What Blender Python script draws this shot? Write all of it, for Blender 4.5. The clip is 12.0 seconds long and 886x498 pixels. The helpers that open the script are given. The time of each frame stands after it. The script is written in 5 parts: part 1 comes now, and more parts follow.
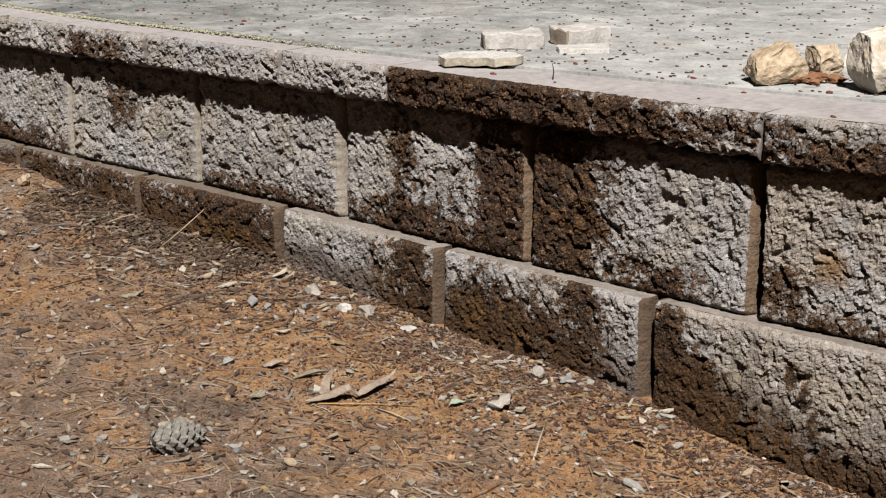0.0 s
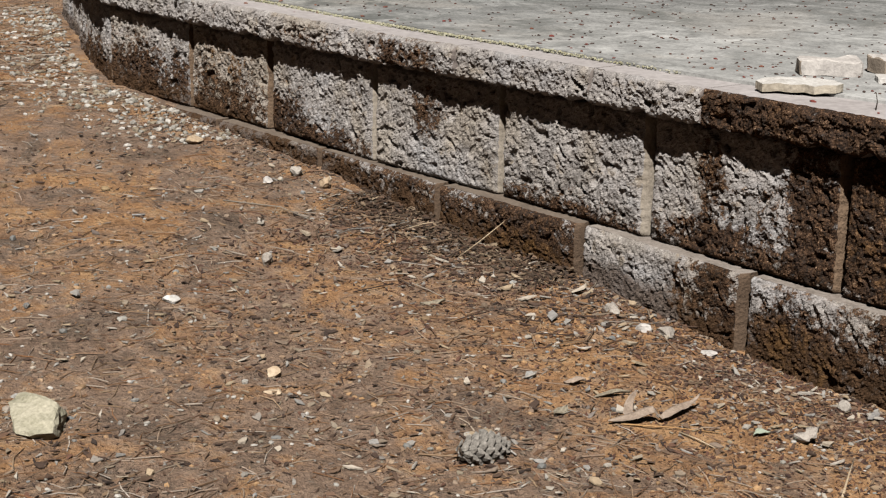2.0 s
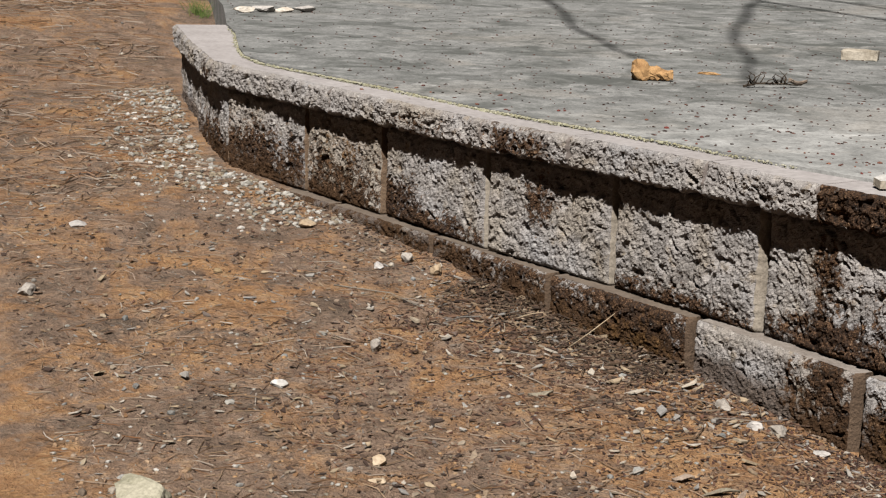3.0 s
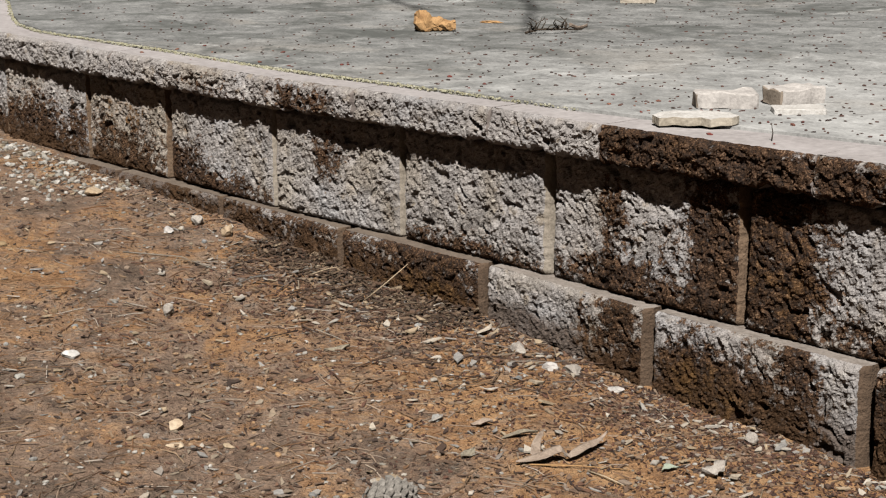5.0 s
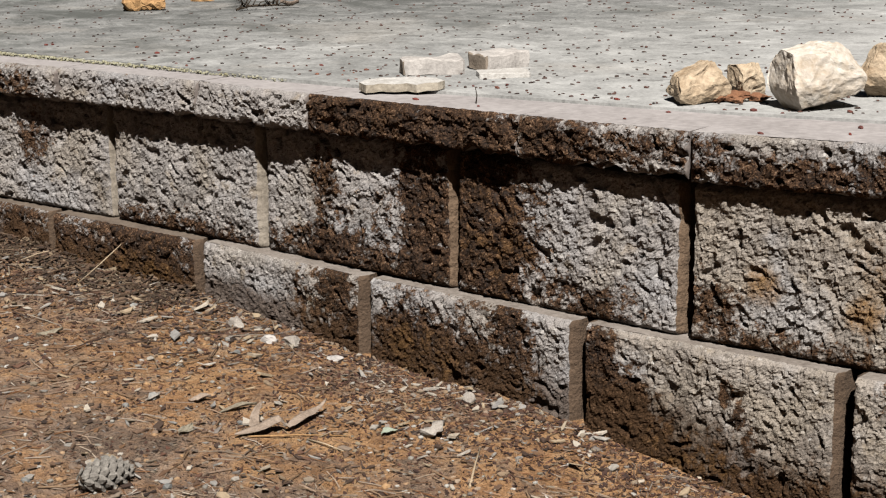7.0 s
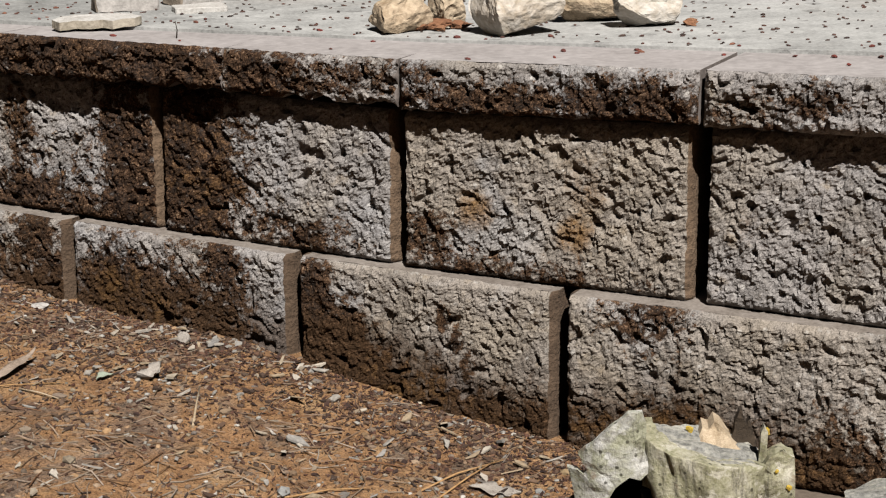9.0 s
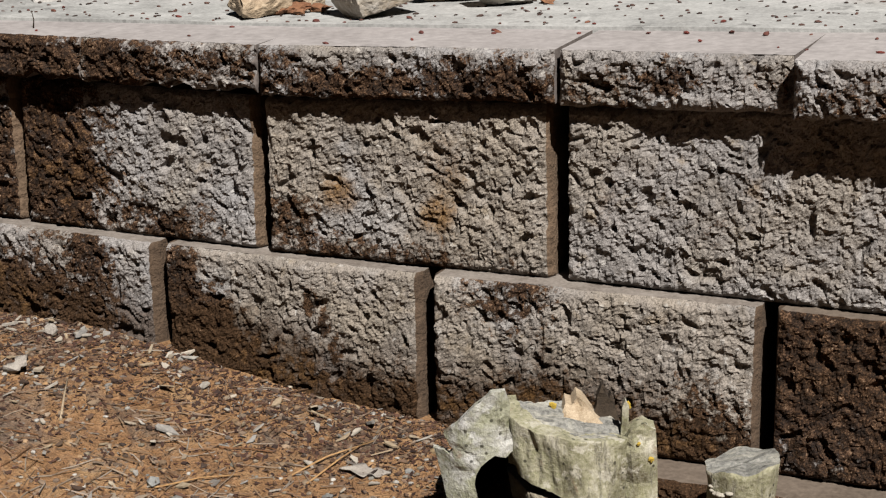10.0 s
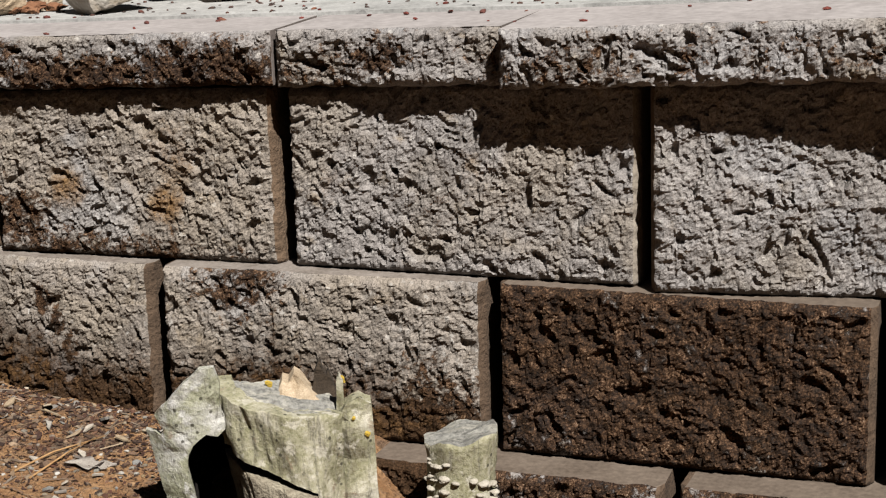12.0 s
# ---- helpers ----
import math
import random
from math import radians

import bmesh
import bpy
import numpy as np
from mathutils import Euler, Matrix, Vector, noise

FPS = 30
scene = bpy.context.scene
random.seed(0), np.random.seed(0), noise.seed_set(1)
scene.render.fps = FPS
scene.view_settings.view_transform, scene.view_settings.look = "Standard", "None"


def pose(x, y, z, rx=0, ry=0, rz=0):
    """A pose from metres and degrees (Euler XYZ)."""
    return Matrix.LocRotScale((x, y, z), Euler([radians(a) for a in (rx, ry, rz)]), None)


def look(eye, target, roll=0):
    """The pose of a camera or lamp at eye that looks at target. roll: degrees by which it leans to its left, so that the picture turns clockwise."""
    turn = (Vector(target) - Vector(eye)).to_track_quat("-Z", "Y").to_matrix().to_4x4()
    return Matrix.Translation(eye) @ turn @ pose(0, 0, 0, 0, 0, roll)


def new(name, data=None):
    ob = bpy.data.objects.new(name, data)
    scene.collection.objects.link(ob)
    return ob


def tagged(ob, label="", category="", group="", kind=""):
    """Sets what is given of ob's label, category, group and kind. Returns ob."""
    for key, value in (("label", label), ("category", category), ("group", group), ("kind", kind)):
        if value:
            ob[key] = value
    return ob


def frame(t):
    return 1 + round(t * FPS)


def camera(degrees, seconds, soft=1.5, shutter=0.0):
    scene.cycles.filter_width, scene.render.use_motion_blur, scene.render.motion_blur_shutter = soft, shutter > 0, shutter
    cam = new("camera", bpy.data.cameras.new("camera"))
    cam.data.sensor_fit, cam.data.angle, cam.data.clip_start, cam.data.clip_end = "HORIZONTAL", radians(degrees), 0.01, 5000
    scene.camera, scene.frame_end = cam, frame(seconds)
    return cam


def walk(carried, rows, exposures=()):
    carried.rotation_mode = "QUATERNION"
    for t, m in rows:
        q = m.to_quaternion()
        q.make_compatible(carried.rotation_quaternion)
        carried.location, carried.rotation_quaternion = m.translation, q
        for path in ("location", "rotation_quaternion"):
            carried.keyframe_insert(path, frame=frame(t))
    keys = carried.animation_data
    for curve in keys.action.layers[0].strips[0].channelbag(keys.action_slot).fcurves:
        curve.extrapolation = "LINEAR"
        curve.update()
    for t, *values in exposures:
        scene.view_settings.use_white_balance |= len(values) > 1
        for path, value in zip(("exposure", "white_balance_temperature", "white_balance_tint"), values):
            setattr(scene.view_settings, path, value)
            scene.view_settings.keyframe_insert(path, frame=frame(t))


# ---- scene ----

cam = camera(28.0, 12.0, soft=1.2)
PATH = [
    (0, (0.7019, -1.8761, 0.8576), (-0.5480, -0.3989, 0.3520), -0.05),
    (0.5, (0.7007, -1.8902, 0.8505), (-0.5845, -0.4499, 0.3271), 0.29),
    (1, (0.6749, -1.9045, 0.8619), (-0.6599, -0.5200, 0.3127), 0.97),
    (1.5, (0.6538, -1.9141, 0.8637), (-0.7287, -0.5660, 0.3424), 0.97),
    (2, (0.6375, -1.9410, 0.8717), (-0.8085, -0.6527, 0.3724), 1.12),
    (2.5, (0.6222, -1.9363, 0.8968), (-0.8931, -0.7173, 0.4297), 1.71),
    (2.7, (0.6280, -1.9352, 0.8779), (-0.9133, -0.7289, 0.4667), 1.74),
    (4.5, (0.6258, -1.8903, 0.8785), (-0.8886, -0.6573, 0.4500), -0.20),
    (5, (0.6355, -1.9105, 0.8664), (-0.7550, -0.5456, 0.4150), -0.11),
    (5.5, (0.6334, -1.9094, 0.8670), (-0.7600, -0.5405, 0.4376), -0.23),
    (6, (0.6362, -1.9049, 0.8558), (-0.5854, -0.3940, 0.3815), 0.46),
    (6.5, (0.6405, -1.8914, 0.8486), (-0.5521, -0.3570, 0.3761), -0.25),
    (7, (0.6604, -1.8851, 0.8387), (-0.5068, -0.3293, 0.3725), -0.64),
    (7.2, (0.6611, -1.8772, 0.8512), (-0.5002, -0.3244, 0.3612), -1.04),
    (8.8, (0.5854, -1.9252, 0.8440), (-0.2609, -0.1970, 0.2986), -0.73),
    (9, (0.6128, -1.9065, 0.8206), (-0.2335, -0.1734, 0.2912), -0.46),
    (9.5, (0.6398, -1.9053, 0.8311), (-0.0962, -0.1172, 0.3202), -0.72),
    (10, (0.6449, -1.9004, 0.8374), (-0.0851, -0.1256, 0.2743), -1.21),
    (10.5, (0.6916, -1.8869, 0.8026), (-0.0055, -0.0892, 0.2711), -1.09),
    (11, (0.7414, -1.8734, 0.7856), (0.0841, -0.0595, 0.2587), -1.74),
    (11.5, (0.7711, -1.8658, 0.7460), (0.1373, -0.0439, 0.2177), -1.98),
    (12, (0.8217, -1.8479, 0.7317), (0.2078, -0.0092, 0.2396), -1.94),
]
EXPOSURES = [(0, 1.46), (2.5, 1.40), (5, 1.40), (7, 1.44), (9, 1.31), (11, 1.27), (12, 1.42)]
walk(cam, [(t, look(eye, target, roll)) for t, eye, target, roll in PATH], EXPOSURES)

# ---- light ----
SUN_AZ = radians(42)        # from -y towards +x
SUN_EL = radians(50)
world = bpy.data.worlds.new("world")
scene.world = world
world.use_nodes = True
wn = world.node_tree
sky = wn.nodes.new("ShaderNodeTexSky")
sky.sky_type = "NISHITA"
sky.sun_disc = False
sky.air_density = 0.08
sky.dust_density = 0.0
sky.sun_elevation = SUN_EL
sky.sun_rotation = math.pi - SUN_AZ
wn.links.new(sky.outputs[0], wn.nodes["Background"].inputs[0])
wn.nodes["Background"].inputs[1].default_value = 0.05
sun = new("sun", bpy.data.lights.new("sun", "SUN"))
sun.data.energy = 5.0
sun.data.angle = radians(0.53)
sun.data.color = (1.0, 0.955, 0.90)
SUN_FROM = Vector((math.sin(SUN_AZ) * math.cos(SUN_EL), -math.cos(SUN_AZ) * math.cos(SUN_EL), math.sin(SUN_EL)))
sun.matrix_world = look(SUN_FROM * 20, (0, 0, 0))


# ---- materials ----
def material(name):
    m = bpy.data.materials.new(name)
    m.use_nodes = True
    return m, m.node_tree, m.node_tree.nodes["Principled BSDF"]


TONE = 0.39      # multiplies every base colour; kept low to weaken light bounced into shade


class Nodes:
    """Helpers for building a material."""

    def __init__(self, name, rough=0.9, spec=0.3):
        self.m, self.t, self.b = material(name)
        self.b.inputs["Roughness"].default_value = rough
        self.b.inputs["Specular IOR Level"].default_value = spec
        self.co = self.t.nodes.new("ShaderNodeTexCoord").outputs["Object"]
        self.info = self.t.nodes.new("ShaderNodeObjectInfo")

    def shift(self):
        """Coordinates moved by the object's own random number, so that repeats differ."""
        v = self.t.nodes.new("ShaderNodeVectorMath")
        v.operation = "MULTIPLY_ADD"
        self.t.links.new(self.info.outputs["Random"], v.inputs[0])
        v.inputs[1].default_value = (37.0, 19.0, 23.0)
        self.t.links.new(self.co, v.inputs[2])
        return v.outputs[0]

    def noise(self, scale, detail=4, rough=0.6, co=None, dist=0.0, stretch=None):
        n = self.t.nodes.new("ShaderNodeTexNoise")
        n.inputs["Scale"].default_value = scale
        n.inputs["Detail"].default_value = detail
        n.inputs["Roughness"].default_value = rough
        n.inputs["Distortion"].default_value = dist
        co = co or self.co
        if stretch:
            v = self.t.nodes.new("ShaderNodeVectorMath")
            v.operation = "MULTIPLY"
            v.inputs[1].default_value = stretch
            self.t.links.new(co, v.inputs[0])
            co = v.outputs[0]
        self.t.links.new(co, n.inputs["Vector"])
        return n.outputs["Fac"]

    def cells(self, scale, co=None, feature="F1"):
        n = self.t.nodes.new("ShaderNodeTexVoronoi")
        n.feature = feature
        n.inputs["Scale"].default_value = scale
        self.t.links.new(co or self.co, n.inputs["Vector"])
        return n

    def slanted(self, co):
        """Coordinates squeezed along the slant in which the blocks split."""
        out = self.t.nodes.new("ShaderNodeCombineXYZ")
        for i, axis in enumerate(((0.50, 0.1, -0.58), (0.0, 1.0, 0.0), (0.77, 0.1, 0.64))):
            n = self.t.nodes.new("ShaderNodeVectorMath")
            n.operation = "DOT_PRODUCT"
            n.inputs[1].default_value = axis
            self.t.links.new(co, n.inputs[0])
            self.t.links.new(n.outputs["Value"], out.inputs[i])
        return out.outputs[0]

    def ramp(self, fac, *stops):
        r = self.t.nodes.new("ShaderNodeValToRGB")
        while len(r.color_ramp.elements) < len(stops):
            r.color_ramp.elements.new(0.5)
        for e, (p, c) in zip(r.color_ramp.elements, stops):
            e.position = p
            e.color = (*c, 1) if len(c) == 3 else c
        self.t.links.new(fac, r.inputs[0])
        return r.outputs[0]

    def mask(self, fac, lo, hi):
        r = self.t.nodes.new("ShaderNodeMapRange")
        r.inputs[1].default_value, r.inputs[2].default_value = lo, hi
        self.t.links.new(fac, r.inputs[0])
        return r.outputs[0]

    def math(self, op, a, b):
        n = self.t.nodes.new("ShaderNodeMath")
        n.operation = op
        for i, v in enumerate((a, b)):
            if isinstance(v, (int, float)):
                n.inputs[i].default_value = v
            else:
                self.t.links.new(v, n.inputs[i])
        return n.outputs[0]

    def mix(self, fac, a, b, mode="MIX"):
        n = self.t.nodes.new("ShaderNodeMix")
        n.data_type = "RGBA"
        n.blend_type = mode
        for i, v in ((0, fac), (6, a), (7, b)):
            if isinstance(v, tuple):
                n.inputs[i].default_value = (*v, 1)
            elif isinstance(v, (int, float)):
                n.inputs[i].default_value = v
            else:
                self.t.links.new(v, n.inputs[i])
        return n.outputs[2]

    def attr(self, name):
        n = self.t.nodes.new("ShaderNodeAttribute")
        n.attribute_name = name
        return n.outputs["Fac"]

    def done(self, colour, bumps=()):
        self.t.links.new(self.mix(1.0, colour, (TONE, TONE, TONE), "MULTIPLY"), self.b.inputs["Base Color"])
        last = None
        for height, dist, strength in bumps:
            n = self.t.nodes.new("ShaderNodeBump")
            n.inputs["Distance"].default_value = dist
            n.inputs["Strength"].default_value = strength
            self.t.links.new(height, n.inputs["Height"])
            if last:
                self.t.links.new(last, n.inputs["Normal"])
            last = n.outputs[0]
        if last:
            self.t.links.new(last, self.b.inputs["Normal"])
        return self.m


def block_material(name, pale):
    """Split-face concrete: pale paste with grains; stain, earth splash and rust spots where the block's own marks lie."""
    k = Nodes(name, 0.95, 0.0)
    co = k.shift()
    fine, mid, big = k.noise(430, 3, 0.7, co), k.noise(75, 6, 0.75, co, 0.4), k.noise(12, 5, 0.65, co, 0.6)
    grain = k.cells(210, co)
    base = k.ramp(fine, (0.3, tuple(c * 0.5 for c in pale)), (0.55, pale), (0.8, tuple(min(1, c * 1.3) for c in pale)))
    base = k.mix(k.mask(big, 0.44, 0.68), base, k.ramp(fine, (0.3, tuple(c * 0.40 for c in pale)), (0.8, tuple(c * 0.95 for c in pale))))
    base = k.mix(k.math("MULTIPLY", k.mask(grain.outputs["Color"], 0.80, 0.95), 0.8), base, (0.70, 0.67, 0.63))
    base = k.mix(k.math("MULTIPLY", k.mask(k.noise(33, 4, 0.6, co), 0.60, 0.72), 0.45), base, (0.36, 0.27, 0.16))
    tint = k.noise(7, 4, 0.6, co, 0.5)
    base = k.mix(k.math("MULTIPLY", k.mask(tint, 0.52, 0.64), 0.40), base, k.ramp(fine, (0.3, (0.22, 0.175, 0.12)), (0.8, (0.62, 0.53, 0.41))))
    base = k.mix(k.math("MULTIPLY", k.mask(tint, 0.46, 0.36), 0.45), base, k.ramp(fine, (0.3, (0.26, 0.26, 0.275)), (0.8, (0.72, 0.72, 0.74))))
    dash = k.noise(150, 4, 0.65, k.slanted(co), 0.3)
    pit_shade = k.mask(k.math("ADD", k.math("MULTIPLY", dash, 0.78), k.math("MULTIPLY", fine, 0.22)), 0.435, 0.375)
    # low places of dash darkened in the colour, as shade inside the pits
    base = k.mix(k.math("MULTIPLY", pit_shade, 0.55), base, (0.05, 0.038, 0.030))
    edge = k.math("ADD", k.math("MULTIPLY", mid, 0.60), k.math("MULTIPLY", big, 0.40))
    spread = k.mask(k.math("ADD", k.attr("stain"), k.math("MULTIPLY", k.math("SUBTRACT", edge, 0.53), 4.2)), 0.36, 0.60)
    # stain tones; the near-black low end also holds shade between the bumps
    dark = k.ramp(k.math("ADD", k.math("MULTIPLY", fine, 0.5), k.math("MULTIPLY", mid, 0.5)), (0.36, (0.005, 0.0035, 0.003)), (0.46, (0.022, 0.012, 0.007)), (0.54, (0.075, 0.038, 0.018)), (0.60, (0.22, 0.125, 0.07)), (0.67, (0.52, 0.40, 0.29)))
    colour = k.mix(k.math("MULTIPLY", spread, 0.95), base, dark)
    earth = k.mask(k.math("ADD", k.attr("earth"), k.math("MULTIPLY", k.math("SUBTRACT", edge, 0.5), 1.6)), 0.35, 0.75)
    colour = k.mix(k.math("MULTIPLY", earth, 0.75), colour, k.ramp(fine, (0.3, (0.022, 0.014, 0.008)), (0.7, (0.13, 0.075, 0.042))))
    rust = k.mask(k.math("ADD", k.attr("rust"), k.math("MULTIPLY", k.math("SUBTRACT", edge, 0.5), 2.4)), 0.45, 1.1)
    colour = k.mix(k.math("MULTIPLY", rust, 0.8), colour, k.ramp(fine, (0.3, (0.10, 0.045, 0.014)), (0.7, (0.40, 0.225, 0.075))))
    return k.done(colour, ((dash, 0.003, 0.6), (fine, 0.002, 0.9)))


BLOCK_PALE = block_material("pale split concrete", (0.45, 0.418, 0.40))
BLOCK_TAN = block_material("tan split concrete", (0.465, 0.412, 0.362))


def plain_material(name, low, high, scale, rough=0.9, bump=0.5, dist=0.002):
    k = Nodes(name, rough, 0.25)
    co = k.shift()
    a, b = k.noise(scale, 5, 0.65, co), k.noise(scale * 9, 3, 0.6, co)
    c = k.ramp(a, (0.3, low), (0.7, high))
    c = k.mix(0.35, c, k.ramp(b, (0.3, tuple(v * 0.5 for v in low)), (0.75, tuple(min(1, v * 1.25) for v in high))))
    return k.done(c, ((b, dist, bump),))


BLOCK_SIDE = plain_material("smooth block side", (0.115, 0.074, 0.045), (0.29, 0.195, 0.125), 26, 0.9, 0.8, 0.004)
SIDE_BROWN = plain_material("earth-stained block side", (0.075, 0.048, 0.030), (0.19, 0.125, 0.080), 26, 0.9, 0.8, 0.004)
SIDE_PALE = plain_material("pale cream block side", (0.27, 0.225, 0.175), (0.50, 0.44, 0.365), 22, 0.9, 0.6, 0.003)
LEDGE = plain_material("block top", (0.12, 0.088, 0.064), (0.26, 0.205, 0.16), 16)
LEDGE_PALE = plain_material("dusty pale block top", (0.17, 0.135, 0.11), (0.42, 0.37, 0.33), 22)
CAP_TOP = plain_material("pinkish grey cap top", (0.40, 0.365, 0.355), (0.57, 0.532, 0.522), 9, 0.9, 0.4)
CAP_SIDE = plain_material("smooth cap side", (0.16, 0.13, 0.115), (0.29, 0.25, 0.23), 18)
BACKFILL = plain_material("dark backfill earth", (0.03, 0.022, 0.015), (0.07, 0.05, 0.035), 20)
ROCK_TAN = plain_material("tan sandstone", (0.36, 0.235, 0.13), (0.84, 0.68, 0.50), 17, 0.85, 0.6, 0.004)
STONE_WHITE = plain_material("whitish paver scrap", (0.50, 0.46, 0.41), (0.88, 0.85, 0.80), 22, 0.9, 0.5, 0.003)
ROCK_WHITE = plain_material("cream quartz stone", (0.56, 0.42, 0.27), (1.0, 0.95, 0.86), 11, 0.8, 0.6, 0.004)
STONE_MOSSY = plain_material("greenish field stone", (0.26, 0.25, 0.16), (0.66, 0.61, 0.48), 22, 0.9, 0.6, 0.003)
STONE_PALE = plain_material("pale pinkish stone", (0.28, 0.235, 0.20), (0.60, 0.55, 0.49), 60, 0.85, 0.5, 0.003)
STONE_EDGE = plain_material("broken tan paver edge", (0.22, 0.17, 0.11), (0.72, 0.65, 0.54), 15, 0.9, 0.6, 0.003)
STONE_GREY = plain_material("grey paver scrap", (0.42, 0.385, 0.36), (0.72, 0.68, 0.64), 18, 0.9, 0.5, 0.003)


def driftwood_material(name, dark, green, grey, white):
    k = Nodes(name, 0.9, 0.15)
    grainy = k.noise(55, 6, 0.75, None, 0.4, (1.7, 1.7, 0.30))
    big, fine = k.noise(20, 5, 0.65, None, 0.6), k.noise(260, 3, 0.7)
    c = k.ramp(big, (0.34, dark), (0.46, green), (0.55, grey), (0.66, white))
    c = k.mix(k.math("MULTIPLY", k.mask(grainy, 0.46, 0.35), 0.8), c, (0.10, 0.085, 0.055))
    c = k.mix(k.math("MULTIPLY", k.mask(k.noise(48, 4, 0.6), 0.57, 0.63), 0.8), c, white)
    c = k.mix(0.25, c, k.ramp(fine, (0.33, (0.07, 0.065, 0.045)), (0.62, (0.80, 0.77, 0.66))))
    c = k.mix(k.math("MULTIPLY", k.mask(k.noise(26, 5, 0.7, None, 0.5), 0.60, 0.66), 0.7), c, (0.34, 0.25, 0.17))
    dots = k.cells(95)
    dot = k.math("MULTIPLY", k.mask(dots.outputs["Distance"], 0.24, 0.15), k.mask(dots.outputs["Color"], 0.50, 0.56))
    c = k.mix(k.math("MULTIPLY", dot, 0.85), c, (0.05, 0.045, 0.03))
    return k.done(c, ((grainy, 0.005, 0.6), (fine, 0.002, 0.8)))


def end_material():
    k = Nodes("weathered grey end wood", 0.9, 0.15)
    swirl, fine = k.noise(34, 6, 0.75, None, 1.4, (0.6, 2.2, 1)), k.noise(220, 3, 0.7)
    c = k.ramp(swirl, (0.33, (0.08, 0.075, 0.065)), (0.45, (0.24, 0.24, 0.23)), (0.55, (0.42, 0.41, 0.36)), (0.66, (0.66, 0.62, 0.52)))
    c = k.mix(0.25, c, k.ramp(fine, (0.33, (0.07, 0.065, 0.05)), (0.62, (0.9, 0.87, 0.78))))
    return k.done(c, ((swirl, 0.006, 0.9), (fine, 0.002, 0.7)))


WOOD_GREY = driftwood_material("lichened olive bark", (0.17, 0.145, 0.07), (0.36, 0.345, 0.19), (0.53, 0.50, 0.34), (0.80, 0.76, 0.63))
WOOD_WHITE = driftwood_material("bleached bark", (0.30, 0.31, 0.17), (0.46, 0.47, 0.33), (0.66, 0.66, 0.60), (0.92, 0.92, 0.90))
WOOD_RAW = plain_material("raw tan wood", (0.34, 0.22, 0.12), (0.88, 0.70, 0.50), 70, 0.9, 0.6, 0.003)
CONE_MAT = plain_material("grey-brown cone scale", (0.035, 0.028, 0.022), (0.46, 0.425, 0.38), 170, 0.85, 0.4)
LEAF_DRY = plain_material("dry grey leaf", (0.20, 0.14, 0.10), (0.50, 0.40, 0.32), 40, 0.8, 0.3)
LEAF_GREEN = plain_material("pale green leaf", (0.28, 0.32, 0.25), (0.50, 0.56, 0.45), 60, 0.8, 0.3)
DEBRIS = plain_material("dark red-brown debris", (0.06, 0.03, 0.022), (0.16, 0.09, 0.06), 60, 0.9, 0.3)

SKY_SCREEN = plain_material("unseen sky screen", (0.012, 0.016, 0.008), (0.05, 0.055, 0.03), 1.5, 0.95, 0.2)


def slab_material():
    """Pale trowelled concrete: palest towards +x, greyer, darker and more mottled towards -x."""
    k = Nodes("weathered concrete slab", 0.88, 0.3)
    big, mid, fine = k.noise(1.3, 4, 0.55, None, 0.6), k.noise(11, 5, 0.7), k.noise(170, 3, 0.65)
    streak = k.noise(4.5, 6, 0.72, None, 0.9, (1.0, 1.25, 1))
    sep = k.t.nodes.new("ShaderNodeSeparateXYZ")
    k.t.links.new(k.co, sep.inputs[0])
    pale_end = k.mask(k.math("ADD", sep.outputs[0], k.math("MULTIPLY", sep.outputs[1], -0.30)), -2.35, -0.7)
    tone = k.math("ADD", k.math("ADD", k.math("MULTIPLY", big, 0.40), k.math("MULTIPLY", streak, 0.60)), k.math("MULTIPLY", k.math("SUBTRACT", pale_end, 0.535), 0.36))
    c = k.ramp(tone, (0.32, (0.10, 0.104, 0.10)), (0.44, (0.22, 0.224, 0.215)), (0.54, (0.42, 0.42, 0.405)), (0.64, (0.70, 0.70, 0.68)))
    c = k.mix(0.40, c, k.ramp(mid, (0.36, (0.12, 0.12, 0.118)), (0.5, (0.38, 0.38, 0.37)), (0.64, (0.70, 0.698, 0.68))))
    c = k.mix(k.math("MULTIPLY", k.mask(k.noise(2.1, 5, 0.6, None, 0.7), 0.55, 0.68), 0.30), c, (0.50, 0.42, 0.33))
    c = k.mix(k.math("MULTIPLY", k.mask(k.cells(60).outputs["Color"], 0.82, 0.88), 0.55), c, (0.13, 0.125, 0.12))
    c = k.mix(0.26, c, k.ramp(fine, (0.35, (0.10, 0.10, 0.10)), (0.65, (0.70, 0.698, 0.68))))
    scuff = k.mask(k.noise(7, 5, 0.65, None, 0.3, (1.6, 0.8, 1)), 0.63, 0.69)
    c = k.mix(k.math("MULTIPLY", scuff, 0.6), c, (0.74, 0.74, 0.72))
    patchy = k.mask(k.noise(5.5, 6, 0.7, None, 0.9), 0.47, 0.62)
    c = k.mix(k.math("MULTIPLY", k.math("MULTIPLY", patchy, k.math("SUBTRACT", 1.0, pale_end)), 0.92), c, (0.10, 0.106, 0.098))
    gritty = k.math("MULTIPLY", k.mask(k.noise(48, 4, 0.7), 0.54, 0.64), k.math("SUBTRACT", 1.0, k.math("MULTIPLY", pale_end, 0.8)))
    c = k.mix(k.math("MULTIPLY", gritty, 0.55), c, (0.085, 0.085, 0.08))
    return k.done(c, ((fine, 0.0015, 0.5), (mid, 0.003, 0.15)))


